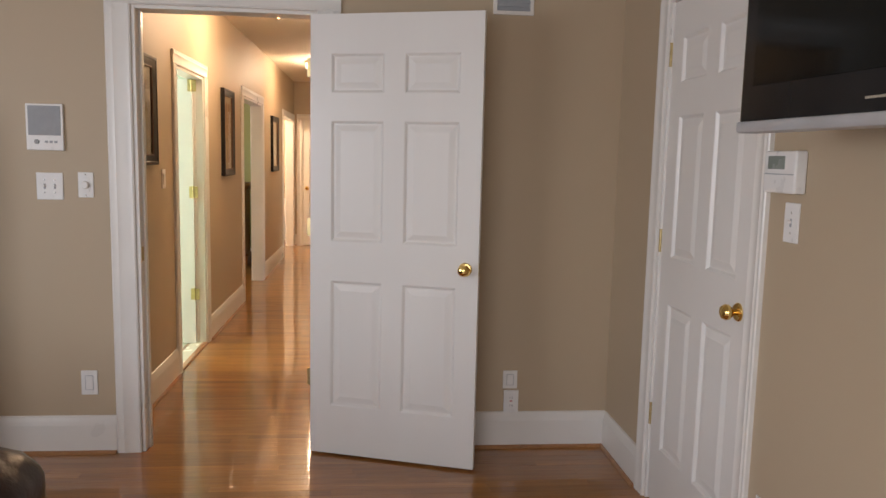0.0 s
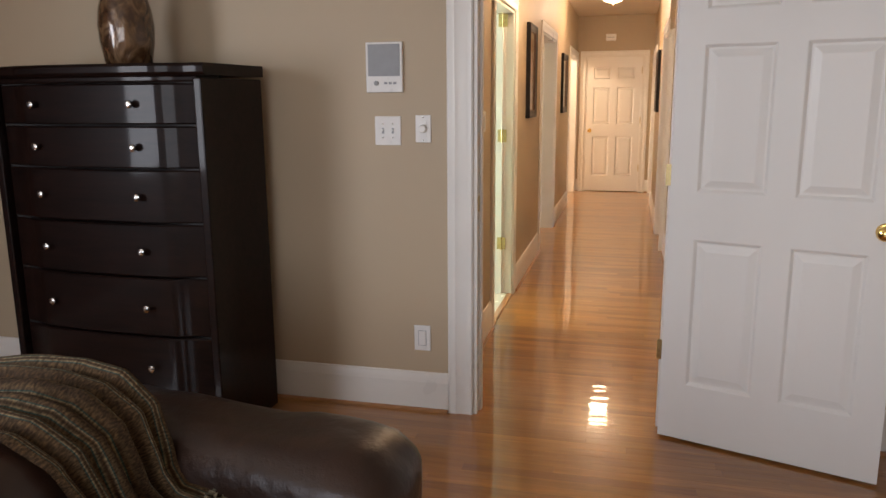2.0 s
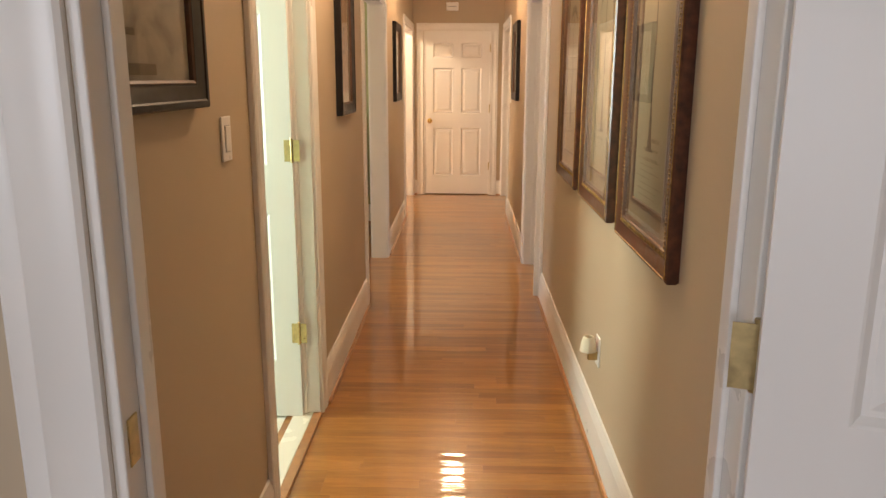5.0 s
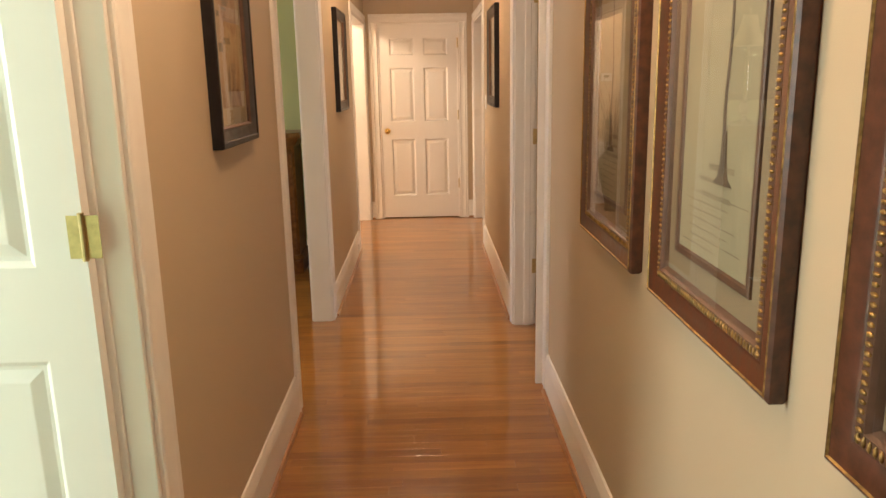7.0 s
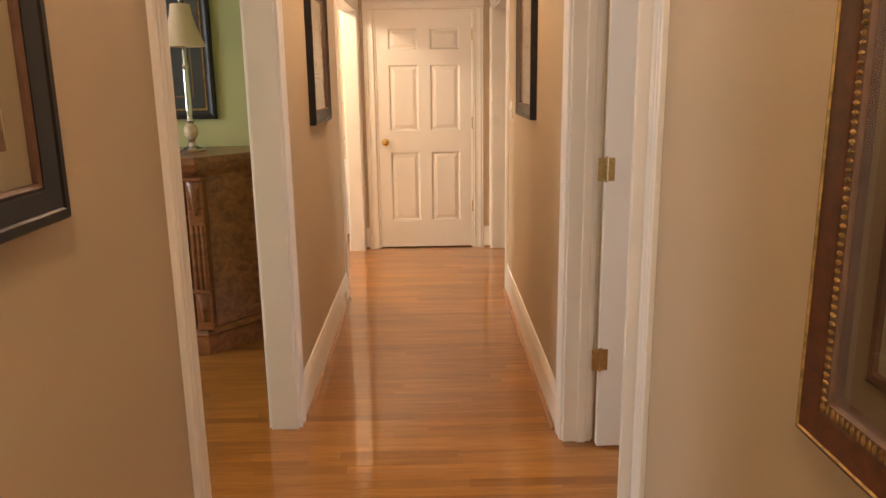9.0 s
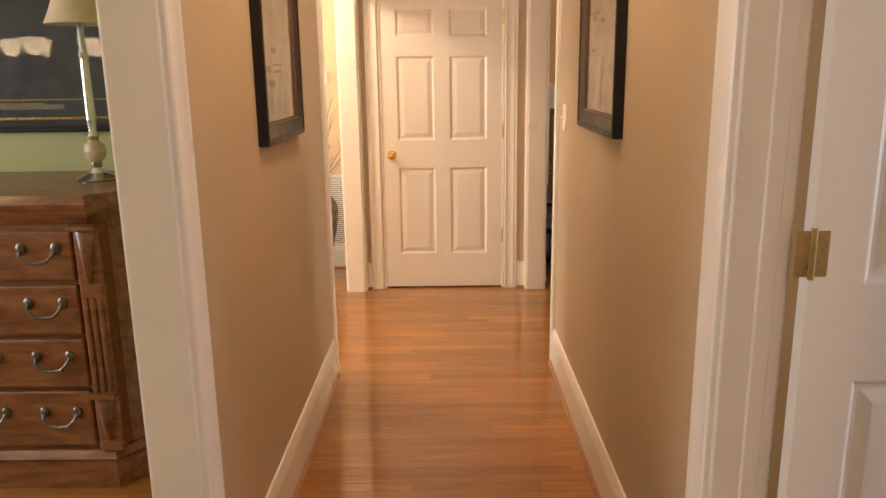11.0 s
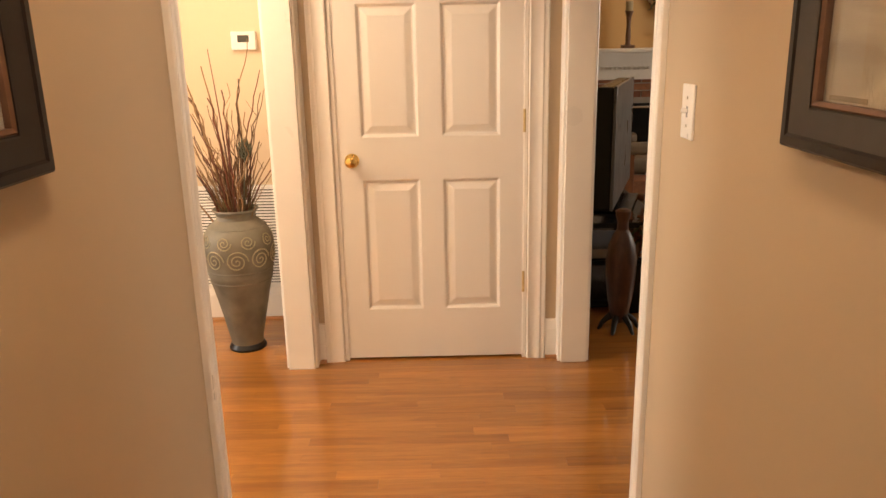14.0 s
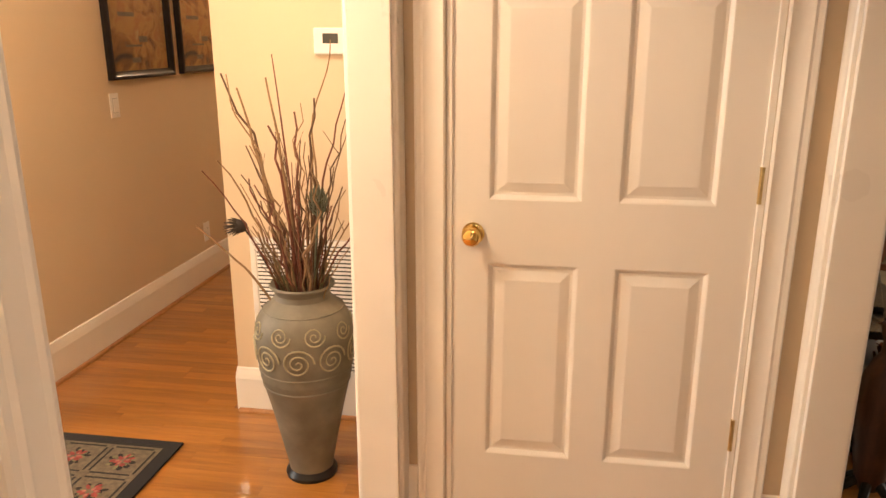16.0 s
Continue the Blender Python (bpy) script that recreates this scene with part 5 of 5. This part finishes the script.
for k in range(60):
    d = Vector((rng.gauss(0, 1), rng.gauss(0, 1), rng.gauss(0, 1))).normalized()
    c3 = Vector((-0.165, -0.075, 0.905))
    tube(pod, [c3 + d * 0.012, c3 + d * 0.022 + Vector((-0.012, 0, 0)), c3 + d * 0.03 + Vector((-0.03, 0, -0.004))], 0.003, 4, 0.2)
bmesh.ops.create_uvsphere(pod, u_segments=12, v_segments=8, radius=0.021, matrix=Matrix.Translation((-0.165, -0.075, 0.905)))
part("seed_pod", pod, plain("dark_pod", (0.035, 0.025, 0.02), 0.8, vary=0.4, scale=60), vase, "dark bristly seed pod")

head = bmesh.new()
tube(head, [(0.03, 0.0, 0.60), (0.055, -0.02, 0.78), (0.075, -0.03, 0.95)], 0.004, 6)
for k in range(48):
    lift, a = k / 48, k * 2.4
    d = Vector((math.cos(a), math.sin(a), 0))
    c3 = Vector((0.077, -0.031, 0.93 + 0.075 * lift))
    w = 0.028 * math.sin(math.pi * (0.15 + 0.8 * lift))
    tube(head, [c3, c3 + d * w + Vector((0, 0, 0.012)), c3 + d * w * 1.15 + Vector((0, 0, 0.034))], 0.006, 5, 0.25)
part("thistle_head", head, plain("grey_green_thistle", (0.10, 0.11, 0.075), 0.85, vary=0.35, scale=50), vase, "grey-green dried thistle head")

grille = thing("return_air_grille", "white slatted return air grille behind the floor vase", "vent")
grille.matrix_world = on_wall(-1.34, 13.46, 0.46, "-y")
part("frame", rings(0.52, 0.56, [(0, 0), (0, 0.008), (0.003, 0.011), (0.022, 0.011), (0.025, 0.003)]), PLASTIC, grille)
part("backing", sheet(-0.236, 0.236, -0.256, 0.256, 0.002), BLACKGAP, grille)
sm = finish(slab(-0.236, 0.236, -0.0105, -0.004, 0, 0.0095, 0), "slat", PLASTIC, 0)
for i in range(32):
    o = new("slat", sm)
    o.parent = grille
    o.matrix_basis = pose(0, 0, -0.252 + i * 0.0158, -25)
th3 = thing("thermostat", "small white thermostat with a dark display on the cream wall", "thermostat")
th3.matrix_world = on_wall(-1.240, 13.46, 1.465, "-y")
part("housing", slab(-0.062, 0.062, -0.028, 0, -0.045, 0.045, 0.006), PLASTIC, th3)
part("display", slab(-0.028, 0.028, -0.0295, -0.02, -0.008, 0.026, 0.001), plain("dark_lcd", (0.05, 0.055, 0.05), 0.2), th3, "dark display")
black_picture(on_wall(-2.605, 14.535, 1.605, "+x"), 0.605, 0.66, "black framed abstract picture in ochre and brown", 2, 0.04, "pair of abstract pictures", False)
black_picture(on_wall(-2.605, 15.235, 1.605, "+x"), 0.605, 0.66, "black framed abstract picture in ochre and brown", 2, 0.04, "pair of abstract pictures", False)
plate("light_switch", on_wall(-2.605, 14.255, 1.155, "+x"), 0.075, 0.118, "white rocker light switch plate under the pictures", "light switch", "rocker")
plate("wall_outlet", on_wall(-2.605, 15.09, 0.305, "+x"), 0.075, 0.118, "white power outlet plate on the cream wall", "outlet", "outlet")

rug = thing("entry_rug", "black bordered hooked rug with red flowers on tan", "rug", (-1.79, 13.16, 0.001))
RUGBLACK = plain("black_wool", (0.012, 0.011, 0.012), 0.95, vary=0.3, scale=80, bump=0.8, fine=500)
RUGTAN = plain("tan_wool", (0.14, 0.11, 0.072), 0.95, vary=0.35, scale=60, bump=0.8, fine=500)
RUGRED = plain("dusty_red_wool", (0.26, 0.045, 0.04), 0.95, vary=0.4, scale=60, bump=0.8, fine=500)
RUGPINK = plain("rose_wool", (0.34, 0.13, 0.10), 0.95, vary=0.4, scale=60, bump=0.8, fine=500)
RUGSAGE = plain("sage_wool", (0.16, 0.15, 0.075), 0.95, vary=0.4, scale=60, bump=0.8, fine=500)
part("backing", slab(-1.5, 0, -0.95, 0, 0, 0.009, 0.003), RUGBLACK, rug)
part("field", slab(-1.445, -0.055, -0.895, -0.055, 0.0085, 0.0102, 0), RUGTAN, rug)
rng = random.Random(3)
for i in range(7):
    for j in range(4):
        cx, cy = -0.155 - i * 0.19, -0.155 - j * 0.195
        bm = bmesh.new()
        for s in range(4):
            a = math.radians(45 + 90 * s)
            b2 = math.radians(45 + 90 * (s + 1))
            for q0, q1 in (((math.cos(a), math.sin(a)), (math.cos(b2), math.sin(b2))),):
                p0, p1 = Vector((cx + q0[0] * 0.118, cy + q0[1] * 0.118, 0.0104)), Vector((cx + q1[0] * 0.118, cy + q1[1] * 0.118, 0.0104))
                mid_p = (p0 + p1) / 2
                nrm = (p1 - p0).cross(Vector((0, 0, 1))).normalized() * 0.0045
                bm.faces.new([bm.verts.new(v) for v in (p0 * 0.9 + mid_p * 0.1 + nrm, p1 * 0.9 + mid_p * 0.1 + nrm, p1 * 0.9 + mid_p * 0.1 - nrm, p0 * 0.9 + mid_p * 0.1 - nrm)])
        part("lattice", bm, RUGBLACK, rug, "", 0)
        for mt, count, spread, size, lift in ((RUGBLACK, 9, 0.052, 0.015, 0.0), (RUGSAGE, 7, 0.046, 0.012, 0.0006), (RUGRED, 8, 0.034, 0.013, 0.0012), (RUGPINK, 4, 0.024, 0.009, 0.0018)):
            bm = bmesh.new()
            for s in range(count):
                a = s * 2 * math.pi / count + rng.uniform(-0.3, 0.3)
                d = spread * rng.uniform(0.55, 1.0)
                at = Matrix.Translation((cx + d * math.cos(a), cy + d * math.sin(a), 0.0106 + lift + s * 0.00005))
                bmesh.ops.create_circle(bm, cap_ends=True, segments=7, radius=1, matrix=at @ Matrix.Rotation(a, 4, "Z") @ Matrix.Diagonal((size * rng.uniform(0.7, 1.3), size * rng.uniform(0.5, 0.8), 1, 1)))
            part("flower" if mt in (RUGRED, RUGPINK) else "leaf", bm, mt, rug, "", 0)

# ---- family room ----
BRICKS = [plain("red_brick_%s" % k, c3, 0.85, vary=0.25, scale=25, bump=0.5, fine=90) for k, c3 in (("a", (0.25, 0.10, 0.055)), ("b", (0.20, 0.075, 0.045)), ("c", (0.30, 0.13, 0.07)))]
FIREBOX = plain("black_firebox_glass", (0.005, 0.005, 0.005), 0.3, vary=0.2, bump=0)
FIREBOX.node_tree.nodes["Principled BSDF"].inputs["Specular IOR Level"].default_value = 0.15
fire = thing("fireplace", "brick fireplace with a white moulded mantel and black firebox", "fireplace", (0, 0, 0))
fire.scale = (1, 1, 1.035)
FY, FX = 17.05, 1.75
part("backing", slab(FX - 0.80, FX + 0.80, FY - 0.10, FY - 0.001, 0.12, 1.1, 0), plain("grey_mortar", (0.32, 0.27, 0.22), 0.9), fire)
part("firebox", slab(FX - 0.56, FX + 0.56, FY - 0.118, FY - 0.09, 0.14, 0.80, 0.004), FIREBOX, fire, "black firebox front")
part("firebox_rail", slab(FX - 0.50, FX + 0.50, FY - 0.135, FY - 0.12, 0.755, 0.775, 0.003), CHROME, fire)
part("firebox_frame", rings(1.12, 0.66, [(0, 0), (0, 0.012), (0.03, 0.012), (0.03, 0)]), BLACKFRAME, fire).matrix_basis = pose(FX, FY - 0.118, 0.47)
bmesh_b = {k: finish(slab(0, 0.20, -0.012, 0, 0, 0.057, 0.003, 1), "brick", BRICKS[k]) for k in range(3)}
rng = random.Random(2)
z, row = 0.118, 0
while z < 1.02:
    x = FX - 0.80 - (0.1 if row % 2 else 0)
    while x < FX + 0.80:
        inside = x + 0.2 > FX - 0.55 and x < FX + 0.55 and z < 0.79
        if not inside and x > FX - 0.92 and x + 0.2 < FX + 0.92:
            o = new("brick", bmesh_b[rng.randrange(3)])
            o.location, o.parent = (x, FY - 0.10, z), fire
        x += 0.21
    z, row = z + 0.067, row + 1
part("hearth", slab(FX - 1.05, FX + 1.15, FY - 0.42, FY - 0.10, 0.0, 0.12, 0.008), BRICKS[2], fire, "raised brick hearth")
for s in (-1, 1):
    part("pilaster", slab(FX + s * 0.80 - (0 if s > 0 else 0.26), FX + s * 0.80 + (0.26 if s > 0 else 0), FY - 0.16, FY - 0.001, 0.12, 1.06, 0.006), TRIM, fire, "white pilaster")
    part("pilaster_panel", slab(FX + s * 0.93 - 0.08, FX + s * 0.93 + 0.08, FY - 0.172, FY - 0.155, 0.25, 0.98, 0.006), TRIM, fire)
part("frieze", slab(FX - 1.06, FX + 1.06, FY - 0.16, FY - 0.001, 1.02, 1.20, 0.004), TRIM, fire, "white frieze board")
bm = bmesh.new()
for k, (o0, z0, z1) in enumerate(((0.03, 1.14, 1.17), (0.06, 1.17, 1.20), (0.09, 1.20, 1.235), (0.13, 1.235, 1.262))):
    box(bm, FX - 1.06 - o0, FX + 1.06 + o0, FY - 0.16 - o0, FY - 0.001, z0, z1)
part("cornice", bm, TRIM, fire)
dm = finish(slab(0, 0.022, -0.02, 0, 0, 0.028, 0.002, 1), "dentil", TRIM)
for i in range(48):
    o = new("dentil", dm)
    o.location, o.parent = (FX - 1.05 + i * 0.0445, FY - 0.16, 1.108), fire
part("mantel_shelf", slab(FX - 1.24, FX + 1.24, FY - 0.32, FY - 0.001, 1.262, 1.30, 0.008), TRIM, fire, "white mantel shelf")
wreath = thing("wreath", "round wreath of mixed dried leaves and flowers above the mantel", "wreath", (1.98, FY - 0.05, 1.84))
LEAFS = [plain("dried_green_leaf", (0.09, 0.10, 0.04), 0.8, vary=0.4), plain("rust_leaf", (0.24, 0.085, 0.035), 0.8, vary=0.4), plain("cream_petal", (0.42, 0.34, 0.2), 0.8, vary=0.3), plain("plum_berry", (0.10, 0.03, 0.035), 0.6, vary=0.3)]
for g in range(4):
    bm = bmesh.new()
    for i in range(130):
        a, q = rng.uniform(0, 2 * math.pi), rng.gauss(0.20, 0.035)
        c3 = Vector((q * math.cos(a), rng.uniform(-0.05, 0.03), q * math.sin(a)))
        m = Matrix.Translation(c3) @ Euler((rng.uniform(0, 6), rng.uniform(0, 6), rng.uniform(0, 6))).to_matrix().to_4x4() @ Matrix.Diagonal((0.028, 0.012, 1, 1))
        bmesh.ops.create_circle(bm, cap_ends=True, segments=6, radius=1, matrix=m)
    tagged(part(("green_foliage", "rust_foliage", "petal_mass", "berry_mass")[g], bm, LEAFS[g], wreath, ("dried green leaves", "rust leaves", "cream petals", "plum berries")[g], 0), kind="stuff")
single("mantel_urn", lathe([(0.0, 0), (0.06, 0), (0.065, 0.012), (0.03, 0.03), (0.028, 0.045), (0.07, 0.075), (0.10, 0.12), (0.11, 0.15), (0.10, 0.155), (0.09, 0.12), (0.0, 0.10)], 24, close=False), FILLET, "dark footed bowl on the mantel", "bowl", at=pose(2.02, FY - 0.17, 1.3455))
for cx in (1.52, 2.52):
    cs = thing("candle_holder", "dark turned pillar candle holder with a cream candle on the mantel", "candle holder", (cx, FY - 0.17, 1.3455), "candle holders on the mantel")
    part("base", slab(-0.055, 0.055, -0.055, 0.055, 0, 0.03, 0.006), FILLET, cs)
    part("column", lathe([(0.03, 0.03), (0.022, 0.06), (0.026, 0.10), (0.018, 0.20), (0.025, 0.28), (0.034, 0.32), (0.045, 0.335)], 18), FILLET, cs)
    part("candle", lathe([(0.034, 0.335), (0.034, 0.42), (0.028, 0.425)], 18), PAPER, cs)

TAUPE = plain("taupe_leather", (0.16, 0.115, 0.075), 0.5, vary=0.2, scale=9, bump=0.3, fine=160)
REDWOOD = wood("cherry_wood", (0.13, 0.04, 0.016), (0.25, 0.09, 0.035), 0.35, 0.4, (6, 6, 2), 3)
ott = thing("ottoman", "taupe leather ottoman with a round cherry wood base", "ottoman", (1.84, 16.03, 0))
part("cushion", cushion(-0.27, 0.27, -0.22, 0.22, 0.335, 0.435, 0.04, 0.012, 9), TAUPE, ott)
part("under_frame", slab(-0.22, 0.22, -0.17, 0.17, 0.305, 0.345, 0.01), REDWOOD, ott)
for s in (-1, 1):
    part("leg", slab(s * 0.13 - 0.03, s * 0.13 + 0.03, -0.045, 0.045, 0.03, 0.31, 0.01), REDWOOD, ott)
part("ring_base", tube(bmesh.new(), [(0.225 * math.cos(k * math.pi / 18), 0.2 * math.sin(k * math.pi / 18), 0.026) for k in range(37)], 0.026, 16), REDWOOD, ott, "round cherry wood base")
rec = thing("recliner", "taupe leather recliner chair with padded cushions", "armchair", (1.30, 16.15, 0))
part("seat", cushion(-0.32, 0.30, -0.3, 0.3, 0.32, 0.46, 0.055, 0.012, 10), TAUPE, rec)
part("backrest", cushion(-0.42, -0.24, -0.32, 0.32, 0.42, 1.02, 0.07, 0.02, 11), TAUPE, rec)
for s in (-1, 1):
    part("armrest", cushion(-0.25, 0.24, s * 0.34 - 0.06, s * 0.34 + 0.06, 0.50, 0.60, 0.04, 0.01, 12), TAUPE, rec)
    part("arm_post", slab(-0.05, 0.05, s * 0.34 - 0.02, s * 0.34 + 0.02, 0.05, 0.5, 0.008), REDWOOD, rec)
part("ring_base", tube(bmesh.new(), [(0.30 * math.cos(k * math.pi / 18), 0.30 * math.sin(k * math.pi / 18), 0.026) for k in range(37)], 0.026, 16), REDWOOD, rec)
part("centre_post", lathe([(0.05, 0.03), (0.04, 0.33)], 14), REDWOOD, rec)

frug = thing("family_room_rug", "large olive tan rug with a dark floral border", "rug", (1.15, 13.2, 0.001))
RUGOLIVE = plain("olive_tan_wool", (0.30, 0.245, 0.145), 0.95, vary=0.15, scale=12, bump=0.6, fine=400)
RUGBROWN = plain("dark_brown_wool", (0.045, 0.028, 0.018), 0.95, vary=0.3, scale=30, bump=0.6, fine=400)
part("border", slab(0, 2.9, 0, 3.3, 0, 0.010, 0.003), RUGBROWN, frug)
part("field", slab(0.34, 2.6, 0.34, 3.0, 0.0095, 0.012, 0.001), RUGOLIVE, frug)
for g, (mt, col) in enumerate(((RUGRED, "red"), (RUGSAGE, "sage"), (RUGTAN, "tan"))):
    for i in range(34):
        u, wdt = rng.uniform(0.05, 3.2), rng.uniform(0.08, 0.36)
        m0 = (wdt, u) if i % 2 == 0 else (u * 0.85, rng.choice((wdt, 3.3 - wdt)))
        a = rng.uniform(0, 6.3)
        bm = bmesh.new()
        for s in range(4):
            bmesh.ops.create_circle(bm, cap_ends=True, segments=7, radius=1, matrix=Matrix.Translation((m0[0], m0[1], 0.0122 + 0.0002 * g + 0.00003 * s)) @ Matrix.Rotation(a + s * 0.45, 4, "Z") @ Matrix.Translation((0.06, 0, 0)) @ Matrix.Diagonal((0.065, 0.012, 1, 1)))
        part("leaf_motif", bm, mt, frug, "", 0)

stand = thing("television_stand", "low black television stand with open shelves", "tv stand", (0.66, 13.85, 0))
part("shelf", slab(-0.24, 0.24, -0.40, 0.55, 0.02, 0.06, 0.005), BLACKPLASTIC, stand)
part("shelf", slab(-0.24, 0.24, -0.40, 0.55, 0.26, 0.285, 0.004), BLACKPLASTIC, stand)
part("top", slab(-0.25, 0.25, -0.42, 0.57, 0.47, 0.50, 0.005), BLACKPLASTIC, stand)
for px in (-0.21, 0.21):
    for py in (-0.36, 0.51):
        part("post", lathe([(0.02, 0.0), (0.02, 0.48)], 14, (px, py, 0)), BLACKFRAME, stand)
part("disc_player", slab(-0.2, 0.2, -0.36, 0.05, 0.287, 0.34, 0.004), plain("grey_metal_case", (0.3, 0.3, 0.31), 0.4, 0.4), stand, "silver disc player")
tv2 = thing("television", "large black flat television seen edge on", "television", (0.70, 13.85, 0.502))
tv2.matrix_world = pose(0.735, 13.90, 0.502, 0, 0, -19)
part("foot", slab(-0.12, 0.12, -0.25, 0.25, 0, 0.02, 0.006), BLACKPLASTIC, tv2)
part("neck", slab(-0.03, 0.03, -0.08, 0.08, 0.015, 0.09, 0.006), BLACKPLASTIC, tv2)
part("body", slab(-0.06, 0.03, -0.50, 0.50, 0.07, 0.70, 0.012), BLACKPLASTIC, tv2)
part("screen_edge", slab(0.028, 0.045, -0.505, 0.505, 0.065, 0.705, 0.006), plain("grey_bezel", (0.07, 0.075, 0.08), 0.3), tv2, "dark grey bezel")

DARKWOOD = wood("dark_carved_wood", (0.03, 0.011, 0.007), (0.075, 0.031, 0.018), 0.45, 0.15, (8, 8, 2), 4)
claw = thing("carved_stand", "dark bottle-shaped wooden stand on clawed feet", "wooden stand", (0.61, 13.17, 0))
part("body", lathe([(0.03, 0.05), (0.045, 0.08), (0.062, 0.18), (0.074, 0.30), (0.076, 0.38), (0.066, 0.45), (0.045, 0.505), (0.028, 0.53), (0.026, 0.57), (0.036, 0.60), (0.038, 0.625), (0.02, 0.635)], 28), DARKWOOD, claw)
for k in range(6):
    a = k * math.pi / 3
    d = Vector((math.cos(a), math.sin(a), 0))
    part("claw_foot", tube(bmesh.new(), [d * 0.02 + Vector((0, 0, 0.09)), d * 0.05 + Vector((0, 0, 0.075)), d * 0.08 + Vector((0, 0, 0.05)), d * 0.095 + Vector((0, 0, 0.02)), d * 0.105 + Vector((0, 0, 0.008))], 0.020, 8, 0.35), BLACKFRAME, claw, "black claw foot")
spk = thing("speaker_box", "black square planter box holding dried flowers", "planter", (0.83, 13.46, 0))
part("box", slab(-0.10, 0.10, -0.06, 0.14, 0, 0.275, 0.004), BLACKPLASTIC, spk)
for g in range(3):
    bm = bmesh.new()
    for i in range(60):
        a, l = rng.uniform(0, 6.3), rng.uniform(0.05, 0.24)
        d = Vector((math.cos(a), math.sin(a), 0))
        c3 = d * rng.uniform(0, 0.12) + Vector((0, 0.04, 0.27 + l))
        m = Matrix.Translation(c3) @ Euler((rng.uniform(0, 6), rng.uniform(0, 6), rng.uniform(0, 6))).to_matrix().to_4x4() @ Matrix.Diagonal((0.05, 0.013, 1, 1))
        bmesh.ops.create_circle(bm, cap_ends=True, segments=6, radius=1, matrix=m)
        if i % 4 == 0:
            tube(bm, [(0, 0.04, 0.26), tuple(c3)], 0.0025, 4)
    tagged(part(("dried_foliage", "rust_foliage", "dark_foliage")[g], bm, (LEAFS[0], LEAFS[1], TWIGS[0])[g], spk, ("dried green leaves", "rust petals", "dark stems")[g], 0), kind="stuff")
tree = thing("pine_figure", "small dark pine-shaped ornament on the hearth", "ornament", (2.50, FY - 0.28, 0.1245))
bm = bmesh.new()
for k in range(5):
    lathe([(0.075 - k * 0.013, k * 0.04), (0.02, k * 0.04 + 0.06)], 11, (0, 0, 0), bm)
part("tiers", bm, LEAFS[0], tree)
pl = thing("decorative_plate", "large round dark plate on a stand beside the fireplace", "plate", (2.98, FY - 0.30, 0))
bm = lathe([(0.0, 0.0), (0.10, 0.0), (0.13, 0.012), (0.19, 0.022), (0.195, 0.028), (0.13, 0.02), (0.0, 0.008)], 36, close=False)
bmesh.ops.transform(bm, matrix=Matrix.Translation((0, 0, 0.215)) @ Matrix.Rotation(radians(80), 4, "X"), verts=bm.verts)
part("dish", bm, DARKWOOD, pl)
part("easel", slab(-0.08, 0.08, -0.06, 0.14, 0.0, 0.03, 0.006), BLACKFRAME, pl)

# ---- floor boards, last because there are many ----
def lay_floor():
    rng = random.Random(7)
    width = 0.0572
    lengths = [0.36, 0.48, 0.62, 0.75, 0.9, 1.05, 1.25, 1.5]
    gap, edge, deep = 0.00012, 0.0003, 0.016

    def corners(length):
        x0, x1, y0, y1 = gap, length - gap, gap, width - gap
        return [(x0, y0, -deep), (x1, y0, -deep), (x1, y1, -deep), (x0, y1, -deep), (x0, y0, -edge), (x1, y0, -edge), (x1, y1, -edge), (x0, y1, -edge),
                (x0 + edge, y0 + edge, 0), (x1 - edge, y0 + edge, 0), (x1 - edge, y1 - edge, 0), (x0 + edge, y1 - edge, 0)]
    faces = [(0, 1, 5, 4), (1, 2, 6, 5), (2, 3, 7, 6), (3, 0, 4, 7), (4, 5, 9, 8), (5, 6, 10, 9), (6, 7, 11, 10), (7, 4, 8, 11), (8, 9, 10, 11)]
    meshes = {}
    floor = tagged(new("floor"), "glossy honey oak strip floor laid across the hall", "floor", "", "structure")
    verts, polys, count = [], [], 0
    y = -1.75
    while y < 17.7:
        x = -5.0
        while x < 4.85:
            length = (rng.choice(lengths) if x > -4.9 else 0.3 + 0.07 * rng.randrange(12)) if x < 3.3 else 4.88 - x
            tilt = rng.gauss(0, 0.003)
            tile = x > -3.6 and x + length < XL - TH and 4.6 < y < 7.2
            near = x + length > XL - 0.15 and x < XR + 0.1 and 2.3 < y < 12.8
            if near and count < 300:
                if length not in meshes:
                    mesh = bpy.data.meshes.new("plank")
                    mesh.from_pydata(corners(length), [], faces)
                    mesh.materials.append(OAK)
                    meshes[length] = mesh
                ob = new("plank", meshes[length])
                ob.location, ob.rotation_euler.x = (x, y, 0), tilt
                ob.parent = floor
                count += 1
            elif not tile:
                k = len(verts)
                verts += [(x + a, y + b, c2 + b * tilt) for a, b, c2 in corners(length)]
                polys += [tuple(k + i for i in f) for f in faces]
            x += length
        y += width
    mesh = bpy.data.meshes.new("planks")
    mesh.from_pydata(verts, [], polys)
    mesh.materials.append(OAK)
    rest = new("planks", mesh)
    rest.parent = floor
    tagged(rest, "honey oak floor strips", kind="stuff")


lay_floor()
